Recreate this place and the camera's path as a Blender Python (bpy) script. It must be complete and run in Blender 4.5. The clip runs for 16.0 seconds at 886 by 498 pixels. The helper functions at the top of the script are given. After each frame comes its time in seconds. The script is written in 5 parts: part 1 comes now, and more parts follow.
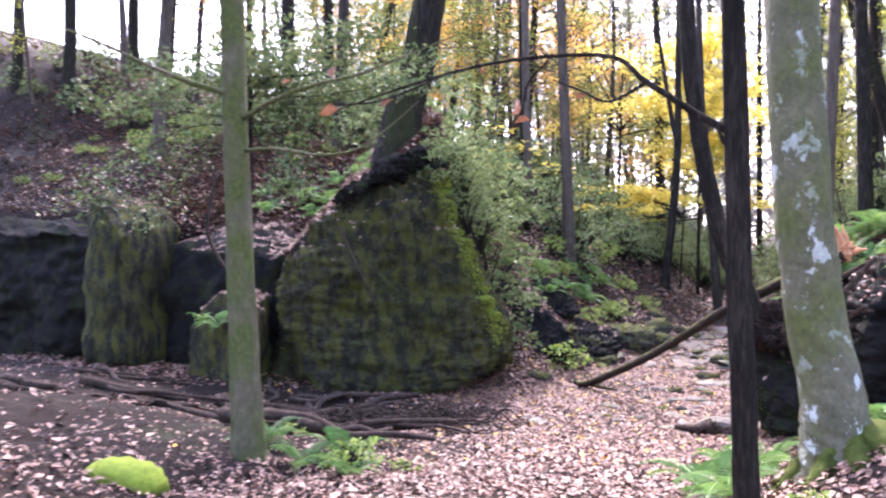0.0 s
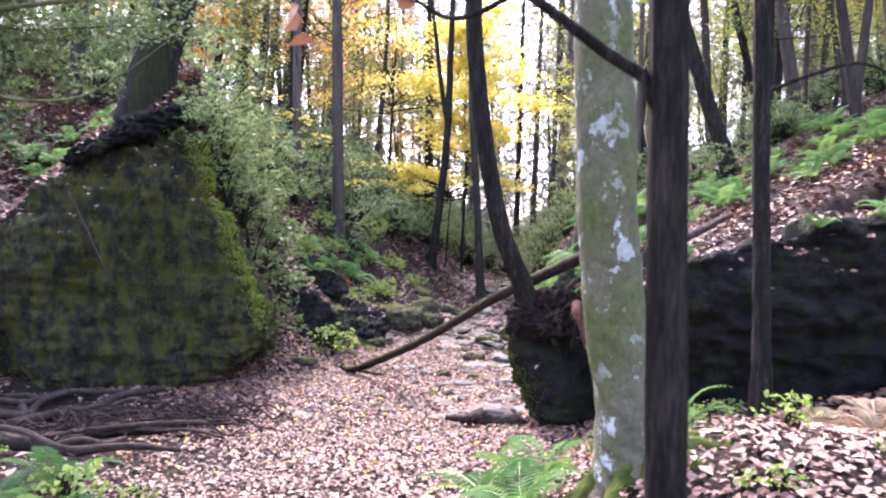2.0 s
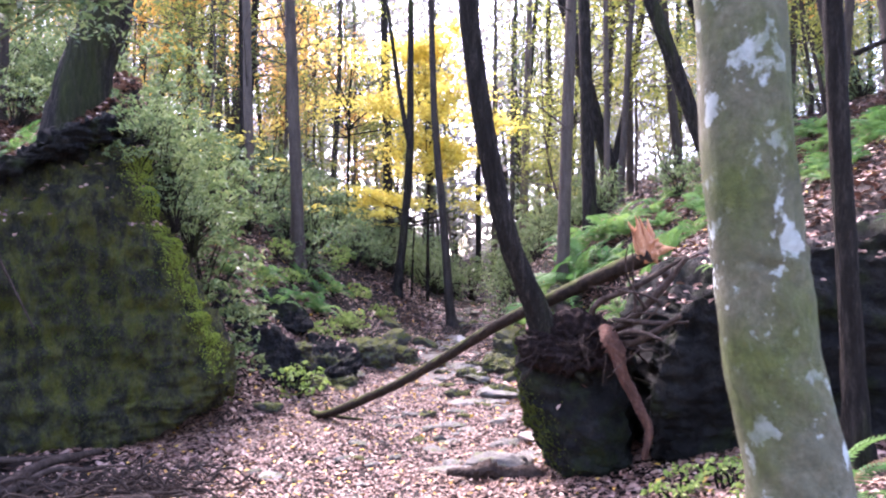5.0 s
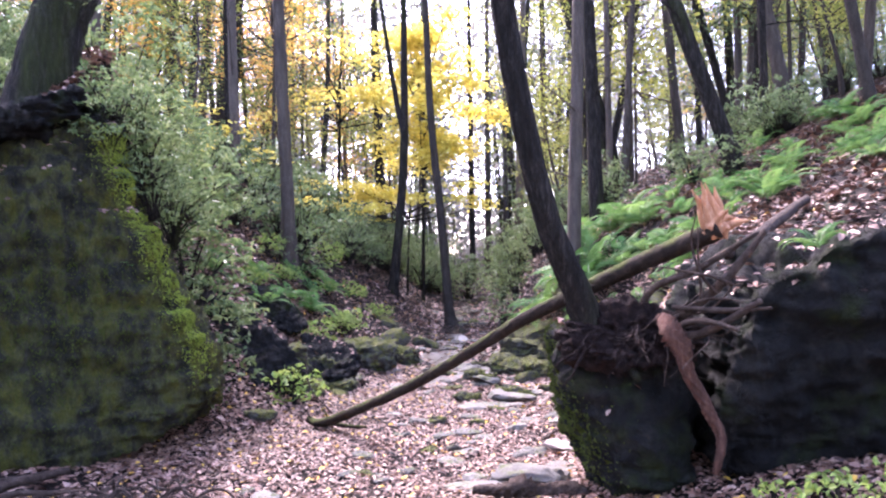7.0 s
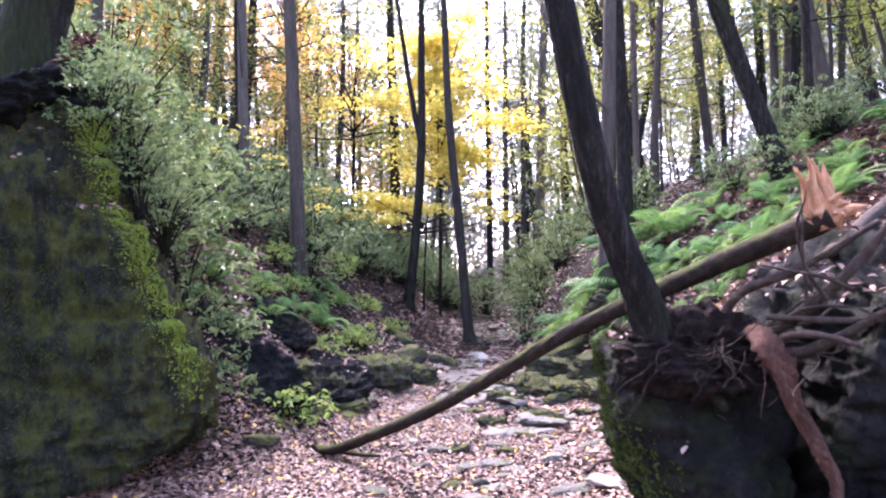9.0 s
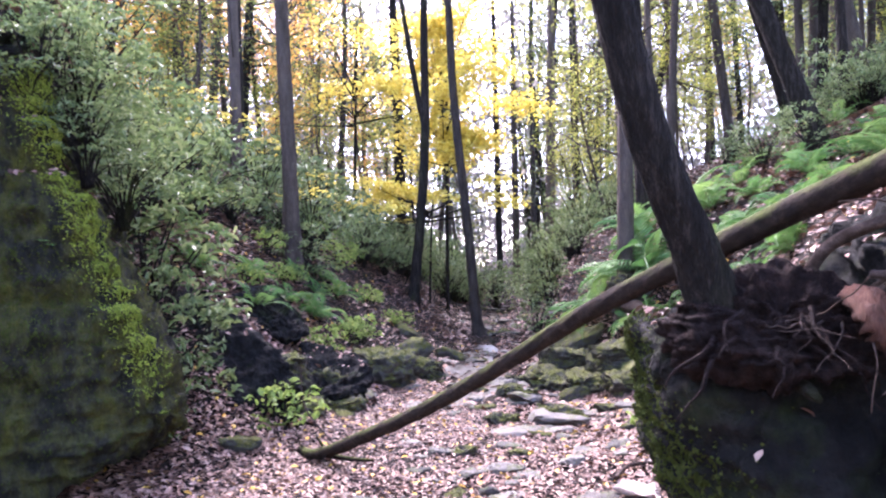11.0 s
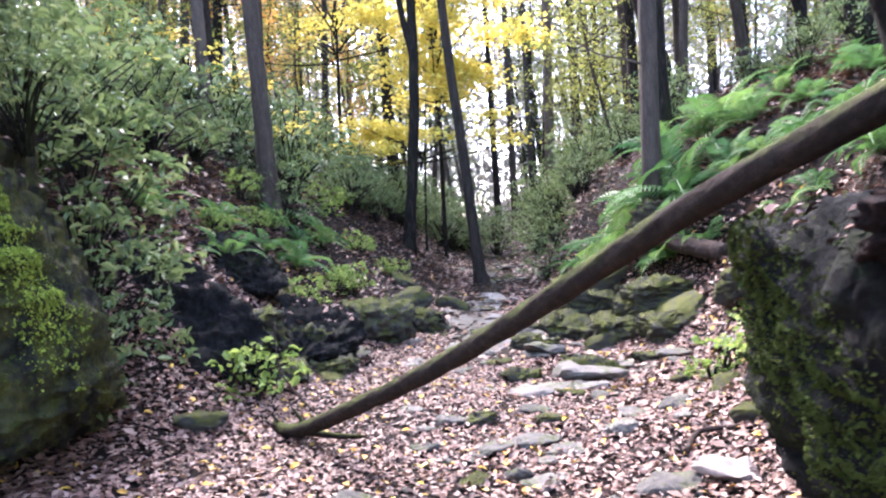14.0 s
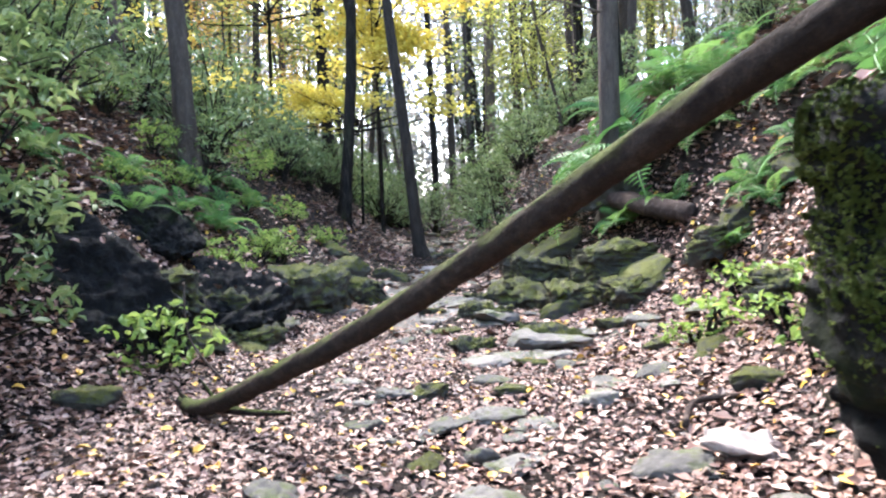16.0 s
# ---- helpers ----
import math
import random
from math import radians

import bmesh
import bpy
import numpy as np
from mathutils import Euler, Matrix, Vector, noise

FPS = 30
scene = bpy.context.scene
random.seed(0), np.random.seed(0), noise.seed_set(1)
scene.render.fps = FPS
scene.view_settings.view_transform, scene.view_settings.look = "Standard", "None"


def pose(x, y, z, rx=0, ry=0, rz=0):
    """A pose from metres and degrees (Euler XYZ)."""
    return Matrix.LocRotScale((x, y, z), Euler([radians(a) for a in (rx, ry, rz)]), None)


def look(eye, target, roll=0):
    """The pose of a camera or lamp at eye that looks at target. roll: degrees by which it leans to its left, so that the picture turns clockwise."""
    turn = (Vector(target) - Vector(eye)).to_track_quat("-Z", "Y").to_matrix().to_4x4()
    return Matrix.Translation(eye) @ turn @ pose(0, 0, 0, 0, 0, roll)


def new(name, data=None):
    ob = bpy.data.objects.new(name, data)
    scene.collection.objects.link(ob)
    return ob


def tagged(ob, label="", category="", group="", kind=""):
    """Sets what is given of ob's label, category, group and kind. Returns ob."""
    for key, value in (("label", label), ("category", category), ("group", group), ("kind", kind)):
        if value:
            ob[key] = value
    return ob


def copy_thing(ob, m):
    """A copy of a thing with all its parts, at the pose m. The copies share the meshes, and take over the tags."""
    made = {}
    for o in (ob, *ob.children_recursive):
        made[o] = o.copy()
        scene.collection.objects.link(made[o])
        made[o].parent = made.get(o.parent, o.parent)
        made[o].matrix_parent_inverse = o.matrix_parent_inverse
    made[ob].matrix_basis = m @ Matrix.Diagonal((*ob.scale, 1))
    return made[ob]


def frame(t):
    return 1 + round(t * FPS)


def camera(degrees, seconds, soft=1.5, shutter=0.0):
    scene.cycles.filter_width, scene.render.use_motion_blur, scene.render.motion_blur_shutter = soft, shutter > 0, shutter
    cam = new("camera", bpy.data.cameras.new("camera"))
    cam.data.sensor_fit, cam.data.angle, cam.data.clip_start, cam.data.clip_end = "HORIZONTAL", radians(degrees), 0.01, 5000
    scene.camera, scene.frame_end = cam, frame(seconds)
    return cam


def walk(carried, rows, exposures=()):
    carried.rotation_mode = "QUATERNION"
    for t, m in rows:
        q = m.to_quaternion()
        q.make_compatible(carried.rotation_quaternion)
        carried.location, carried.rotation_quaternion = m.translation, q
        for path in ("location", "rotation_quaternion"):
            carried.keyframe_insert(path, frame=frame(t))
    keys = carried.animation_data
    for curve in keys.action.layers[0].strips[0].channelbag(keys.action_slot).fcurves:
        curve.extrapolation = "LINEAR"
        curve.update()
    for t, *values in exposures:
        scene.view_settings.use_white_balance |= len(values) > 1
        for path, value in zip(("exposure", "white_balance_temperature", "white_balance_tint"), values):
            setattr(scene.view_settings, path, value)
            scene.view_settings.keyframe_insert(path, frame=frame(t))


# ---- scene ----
cam = camera(60.9, 16.0, soft=2.2, shutter=0.5)
PATH = [
    (0, (1.612, -6.324, 2.049), (0.869, -4.469, 2.123), -0.1),
    (0.5, (1.603, -6.056, 2.086), (0.968, -4.16, 2.146), -0.3),
    (1, (1.559, -5.784, 2.124), (1.066, -3.846, 2.176), 0.6),
    (1.5, (1.432, -5.635, 2.167), (1.152, -3.654, 2.19), 0.1),
    (2, (1.351, -5.457, 2.157), (1.205, -3.463, 2.165), 1.1),
    (2.5, (1.266, -5.167, 2.134), (1.103, -3.176, 2.222), 0.1),
    (3, (1.188, -4.973, 2.111), (1.043, -2.98, 2.203), -0.2),
    (3.5, (1.061, -4.73, 2.09), (1.013, -2.732, 2.17), -1.4),
    (4, (0.969, -4.513, 2.078), (0.955, -2.514, 2.153), -0.7),
    (6.5, (0.614, -3.163, 1.981), (0.58, -1.167, 2.096), -1.5),
    (7, (0.521, -2.895, 1.93), (0.531, -0.897, 2.023), -1.7),
    (7.5, (0.459, -2.596, 1.895), (0.483, -0.597, 1.965), -1.9),
    (8, (0.405, -2.3, 1.887), (0.399, -0.302, 1.983), -0.7),
    (10.5, (0.429, -0.833, 1.7), (0.362, 1.16, 1.855), -2.7),
    (11, (0.483, -0.524, 1.656), (0.429, 1.471, 1.792), -2.1),
    (11.5, (0.542, -0.239, 1.623), (0.485, 1.757, 1.736), -3.0),
    (12, (0.603, 0.085, 1.594), (0.534, 2.08, 1.712), -1.9),
    (12.5, (0.63, 0.375, 1.559), (0.559, 2.372, 1.647), -1.7),
    (13, (0.596, 0.683, 1.527), (0.463, 2.678, 1.595), -0.6),
    (13.5, (0.466, 0.946, 1.497), (0.371, 2.943, 1.558), -2.5),
    (14, (0.357, 1.242, 1.458), (0.31, 3.242, 1.473), -4.5),
    (14.5, (0.313, 1.52, 1.355), (0.338, 3.52, 1.328), -1.0),
    (15, (0.259, 1.756, 1.246), (0.336, 3.753, 1.189), -1.8),
    (15.5, (0.241, 1.997, 1.185), (0.376, 3.991, 1.128), -2.7),
    (16, (0.249, 2.286, 1.145), (0.371, 4.282, 1.111), -3.9),
]
walk(cam, [(t, look(eye, target, roll)) for t, eye, target, roll in PATH], [(0, 3.68, 6200, 33), (8, 3.72, 5900, 36), (12.5, 3.72, 5850, 33), (16, 3.66, 5950, 11)])

# ---- world, sun, exposure ----
SUN_ELEV, SUN_AZ = 50.0, -20.0      # degrees; azimuth from +y towards +x
world = bpy.data.worlds.new("world")
scene.world = world
world.use_nodes = True
wn = world.node_tree
sky = wn.nodes.new("ShaderNodeTexSky")
sky.sky_type, sky.sun_disc = "NISHITA", False
sky.sun_elevation, sky.sun_rotation = radians(SUN_ELEV), radians(SUN_AZ)
sky.air_density, sky.dust_density, sky.ozone_density = 1.0, 2.5, 0.6
bg = wn.nodes["Background"]
bg.inputs["Strength"].default_value = 0.15
wn.links.new(sky.outputs[0], bg.inputs[0])
sun = new("sun", bpy.data.lights.new("sun", "SUN"))
sun.data.energy, sun.data.angle, sun.data.color = 1.5, radians(20), (1.0, 0.96, 0.90)
saz, sel = radians(SUN_AZ), radians(SUN_ELEV)
sun.matrix_world = look((0, 0, 60), (-math.sin(saz) * math.cos(sel), -math.cos(saz) * math.cos(sel), 60 - math.sin(sel)))


# ---- materials ----
def mat(name, cols, scale=6.0, rough=0.85, bump=0.4, bscale=30.0, island=0.0, obj=0.0, trans=0.0, moss=None, moss_amt=0.5,
        moss_scale=2.0, stretch=(1, 1, 1), spots=None, spot_scale=7.0, spot_at=0.6, spec=0.3, up=0.0, dist=0.02):
    """A rough natural surface: a ramp over two scales of noise, with moss or lichen patches of their own shape."""
    m = bpy.data.materials.new(name)
    m.use_nodes = True
    nt = m.node_tree
    N, L = nt.nodes, nt.links
    b = N["Principled BSDF"]
    b.inputs["Roughness"].default_value = rough
    b.inputs["Specular IOR Level"].default_value = spec
    tc, mp = N.new("ShaderNodeTexCoord"), N.new("ShaderNodeMapping")
    mp.inputs["Scale"].default_value = stretch
    L.new(tc.outputs["Object"], mp.inputs["Vector"])

    def nz(s, detail=6.0, rgh=0.6):
        n = N.new("ShaderNodeTexNoise")
        n.inputs["Scale"].default_value, n.inputs["Detail"].default_value, n.inputs["Roughness"].default_value = s, detail, rgh
        L.new(mp.outputs[0], n.inputs["Vector"])
        return n.outputs["Fac"]

    def mth(op, a, c):
        n = N.new("ShaderNodeMath")
        n.operation = op
        for i, v in enumerate((a, c)):
            if isinstance(v, (int, float)):
                n.inputs[i].default_value = v
            else:
                L.new(v, n.inputs[i])
        return n.outputs[0]

    fac = mth("ADD", mth("MULTIPLY", nz(scale), 0.6), mth("MULTIPLY", nz(scale * 7), 0.4))
    if island or obj:
        g = N.new("ShaderNodeNewGeometry") if island else N.new("ShaderNodeObjectInfo")
        w = island or obj
        fac = mth("ADD", mth("MULTIPLY", fac, 1 - w), mth("MULTIPLY", g.outputs["Random Per Island" if island else "Random"], w))
    r = N.new("ShaderNodeValToRGB")
    e = r.color_ramp.elements
    lo, hi = (0.0, 1.0) if island else (0.3, 0.72)
    for i, c in enumerate(cols):
        p = lo + (hi - lo) * i / max(1, len(cols) - 1)
        k = e[i] if i < 2 else e.new(p)
        k.position, k.color = p, (*c, 1)
    if len(cols) > 2:
        for i, c in enumerate(cols):
            e[i].position, e[i].color = lo + (hi - lo) * i / (len(cols) - 1), (*c, 1)
    L.new(fac, r.inputs[0])
    col = r.outputs[0]

    def over(col, c2, f, a, soft):
        q = N.new("ShaderNodeMapRange")
        q.inputs["From Min"].default_value, q.inputs["From Max"].default_value = a, a + soft
        L.new(f, q.inputs["Value"])
        mx = N.new("ShaderNodeMix")
        mx.data_type = "RGBA"
        L.new(q.outputs[0], mx.inputs["Factor"])
        L.new(col, mx.inputs["A"])
        if isinstance(c2, tuple):
            mx.inputs["B"].default_value = (*c2, 1)
        else:
            L.new(c2, mx.inputs["B"])
        return mx.outputs["Result"]

    if spots:
        f = mth("ADD", mth("MULTIPLY", nz(spot_scale, 3.0), 0.75), mth("MULTIPLY", nz(spot_scale * 5, 2.0), 0.25))
        col = over(col, spots, f, spot_at, 0.05)
    if moss:
        f = nz(moss_scale, 5.0)
        if up:
            g2 = N.new("ShaderNodeNewGeometry")
            sp = N.new("ShaderNodeSeparateXYZ")
            L.new(g2.outputs["Normal"], sp.inputs[0])
            f = mth("ADD", f, mth("MULTIPLY", sp.outputs["Z"], up))
        mr = N.new("ShaderNodeValToRGB")
        me = mr.color_ramp.elements
        me[0].position, me[0].color = 0.3, (*[v * 0.45 for v in moss], 1)
        me[1].position, me[1].color = 0.7, (*moss, 1)
        L.new(nz(moss_scale * 12, 4.0), mr.inputs[0])
        col = over(col, mr.outputs[0], f, 1 - moss_amt - 0.12, 0.2)
    L.new(col, b.inputs["Base Color"])
    if bump:
        bp = N.new("ShaderNodeBump")
        bp.inputs["Strength"].default_value, bp.inputs["Distance"].default_value = bump, dist
        L.new(nz(bscale, 8.0, 0.7), bp.inputs["Height"])
        L.new(bp.outputs[0], b.inputs["Normal"])
    if trans:
        tr, mix = N.new("ShaderNodeBsdfTranslucent"), N.new("ShaderNodeMixShader")
        mix.inputs[0].default_value = trans
        L.new(col, tr.inputs[0])
        L.new(b.outputs[0], mix.inputs[1])
        L.new(tr.outputs[0], mix.inputs[2])
        L.new(mix.outputs[0], N["Material Output"].inputs["Surface"])
    return m


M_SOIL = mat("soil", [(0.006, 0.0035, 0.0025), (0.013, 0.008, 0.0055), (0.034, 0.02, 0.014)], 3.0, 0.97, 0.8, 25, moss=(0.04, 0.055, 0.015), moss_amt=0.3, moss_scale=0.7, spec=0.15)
M_LITTER = mat("leaf_litter", [(0.028, 0.013, 0.009), (0.10, 0.047, 0.029), (0.185, 0.092, 0.06), (0.28, 0.16, 0.112), (0.42, 0.285, 0.215)], 9, 0.55, 0.0, island=0.85, spec=0.4)
M_LITTER_Y = mat("yellow_fallen_leaf", [(0.45, 0.22, 0.04), (0.65, 0.42, 0.06)], 9, 0.6, 0.0, island=0.85)
M_ROCK_L = mat("mossy_sandstone", [(0.009, 0.009, 0.007), (0.042, 0.04, 0.028), (0.15, 0.14, 0.10)], 5.5, 0.97, 1.0, 16, moss=(0.125, 0.125, 0.025), moss_amt=0.44, moss_scale=5.5, dist=0.2, stretch=(1, 1, 0.45), spec=0.12)
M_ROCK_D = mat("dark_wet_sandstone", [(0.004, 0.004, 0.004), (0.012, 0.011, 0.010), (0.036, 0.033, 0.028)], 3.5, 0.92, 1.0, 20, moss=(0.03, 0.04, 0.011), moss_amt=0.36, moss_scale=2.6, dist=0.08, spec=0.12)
M_STONE = mat("creek_stone", [(0.04, 0.035, 0.03), (0.10, 0.088, 0.075), (0.20, 0.175, 0.15)], 6, 0.85, 0.8, 30, obj=0.35, moss=(0.09, 0.10, 0.028), moss_amt=0.30, moss_scale=5, up=0.1)
M_STONE_M = mat("mossy_stone", [(0.035, 0.033, 0.027), (0.11, 0.10, 0.08)], 7, 0.95, 1.0, 30, moss=(0.12, 0.125, 0.03), moss_amt=0.38, moss_scale=6, up=0.2, spec=0.15, dist=0.05)
M_STONE_W = mat("pale_stone", [(0.17, 0.135, 0.115), (0.36, 0.29, 0.245)], 6, 0.85, 0.8, 30)
M_BEECH = mat("beech_bark", [(0.04, 0.038, 0.022), (0.09, 0.085, 0.05), (0.16, 0.15, 0.10)], 6, 0.92, 0.8, 40, moss=(0.085, 0.10, 0.025), moss_amt=0.45, moss_scale=2.2, spots=(0.36, 0.385, 0.35), spot_scale=7.5, spot_at=0.565, stretch=(1, 1, 0.8))
M_MOSSBARK = mat("mossy_brown_bark", [(0.05, 0.042, 0.025), (0.10, 0.085, 0.05), (0.19, 0.165, 0.11)], 16, 0.95, 1.0, 40, dist=0.04, moss=(0.085, 0.105, 0.022), moss_amt=0.5, moss_scale=3.0, stretch=(1, 1, 0.6))
M_MOSSROOT = mat("moss_on_root", [(0.03, 0.04, 0.01), (0.07, 0.088, 0.018), (0.13, 0.15, 0.035)], 12, 0.97, 1.0, 60, dist=0.03, spec=0.1)
M_PEEL = mat("peeled_reddish_root", [(0.03, 0.014, 0.010), (0.09, 0.04, 0.026), (0.22, 0.11, 0.075)], 7, 0.9, 1.0, 30, stretch=(3, 3, 0.6), spec=0.2)
M_BARK = mat("dark_bark", [(0.006, 0.005, 0.004), (0.022, 0.018, 0.0145), (0.085, 0.069, 0.056)], 22, 0.97, 1.0, 34, moss=(0.05, 0.06, 0.016), moss_amt=0.36, moss_scale=1.6, stretch=(1, 1, 0.16), dist=0.1, spec=0.1)
M_BARK_P = mat("grey_pine_bark", [(0.022, 0.017, 0.013), (0.062, 0.048, 0.037), (0.13, 0.10, 0.078)], 10, 0.95, 1.0, 36, stretch=(1, 1, 0.22), dist=0.05, obj=0.25, spec=0.15)
M_LOG = mat("mossy_log_bark", [(0.010, 0.007, 0.006), (0.026, 0.018, 0.013), (0.06, 0.042, 0.03)], 16, 0.95, 0.9, 34, moss=(0.075, 0.085, 0.02), moss_amt=0.30, moss_scale=3.5, up=0.3, dist=0.03, spec=0.12)
M_ROOT = mat("bare_root", [(0.014, 0.009, 0.007), (0.042, 0.028, 0.021), (0.12, 0.085, 0.066)], 16, 0.95, 0.8, 40, dist=0.02, spec=0.15)
M_ROOTSOIL = mat("root_mat", [(0.006, 0.004, 0.003), (0.02, 0.012, 0.010), (0.06, 0.036, 0.03)], 18, 0.97, 1.0, 40, dist=0.08, spec=0.1)
M_WOOD = mat("splintered_orange_wood", [(0.20, 0.075, 0.035), (0.42, 0.19, 0.09), (0.6, 0.36, 0.22)], 6, 0.8, 0.8, 30, stretch=(3, 3, 0.5))
M_MOSS = mat("bright_moss", [(0.12, 0.17, 0.015), (0.24, 0.31, 0.03), (0.34, 0.42, 0.05)], 14, 0.97, 1.0, 60, dist=0.03)
M_MOSS_E = mat("yellow_green_moss", [(0.08, 0.11, 0.014), (0.19, 0.24, 0.028), (0.32, 0.37, 0.055)], 14, 0.97, 0.0, island=0.6)
M_RHODO = mat("rhododendron_leaf", [(0.045, 0.075, 0.025), (0.09, 0.135, 0.045), (0.15, 0.20, 0.07), (0.24, 0.28, 0.12)], 5, 0.45, 0.0, island=0.8, trans=0.38, spec=0.4)
M_GREEN = mat("fresh_green_leaf", [(0.09, 0.15, 0.03), (0.18, 0.26, 0.055), (0.30, 0.36, 0.10)], 5, 0.6, 0.0, island=0.8, trans=0.45)
M_FERN = mat("fern_green", [(0.05, 0.12, 0.03), (0.10, 0.20, 0.05), (0.16, 0.26, 0.07)], 3, 0.6, 0.0, obj=0.5, trans=0.35)
M_YELLOW = mat("yellow_autumn_leaf", [(0.46, 0.36, 0.06), (0.68, 0.56, 0.09), (0.78, 0.70, 0.18)], 5, 0.6, 0.0, island=0.8, trans=0.5)
# distance haze is painted into these pale, greyed leaf colours
M_FAR_HAZE = mat("hazed_autumn_foliage", [(0.10, 0.096, 0.088), (0.17, 0.16, 0.14), (0.25, 0.235, 0.195), (0.34, 0.31, 0.24)], 5, 0.7, 0.0, island=0.8, trans=0.45)
M_ORANGE = mat("orange_autumn_leaf", [(0.40, 0.17, 0.03), (0.62, 0.33, 0.06), (0.7, 0.5, 0.1)], 5, 0.6, 0.0, island=0.8, trans=0.5)
M_OLIVE = mat("fading_green_leaf", [(0.10, 0.13, 0.03), (0.22, 0.24, 0.05), (0.42, 0.40, 0.07)], 5, 0.6, 0.0, island=0.8, trans=0.45)
M_NEEDLE = mat("hemlock_needle_spray", [(0.04, 0.075, 0.025), (0.075, 0.11, 0.04), (0.13, 0.16, 0.06)], 5, 0.6, 0.0, island=0.8, trans=0.3)
M_BROWN = mat("withered_brown_leaf", [(0.10, 0.045, 0.025), (0.22, 0.10, 0.05)], 5, 0.7, 0.0, island=0.8, trans=0.2)
M_TAN = mat("withered_tan_fern", [(0.14, 0.085, 0.045), (0.27, 0.18, 0.10), (0.4, 0.3, 0.19)], 5, 0.7, 0.0, obj=0.4, trans=0.25)
M_WATER = bpy.data.materials.new("shallow_water")
M_WATER.use_nodes = True
_wb = M_WATER.node_tree.nodes["Principled BSDF"]
_wb.inputs["Base Color"].default_value = (0.05, 0.042, 0.035, 1)
_wb.inputs["Roughness"].default_value = 0.3
_wb.inputs["Specular IOR Level"].default_value = 0.3
_wt, _wk = M_WATER.node_tree.nodes.new("ShaderNodeTexNoise"), M_WATER.node_tree.nodes.new("ShaderNodeBump")
_wt.inputs["Scale"].default_value = 14
_wk.inputs["Strength"].default_value, _wk.inputs["Distance"].default_value = 0.35, 0.02
M_WATER.node_tree.links.new(_wt.outputs["Fac"], _wk.inputs["Height"])
M_WATER.node_tree.links.new(_wk.outputs[0], _wb.inputs["Normal"])


# ---- terrain ----
# <terrain>
def sstep(a, b, v):
    u = np.clip((v - a) / (b - a), 0, 1)
    return u * u * (3 - 2 * u)


def creek_x(y):
    return np.interp(y, [-12, -4, 2, 6, 10, 15, 20, 28, 45, 90], [1.4, 0.9, 0.3, 0.1, 0.2, 0.4, 0.75, 1.5, 3.0, 6.0])


def soft(v, k=0.35):
    return k * np.logaddexp(0, v / k)


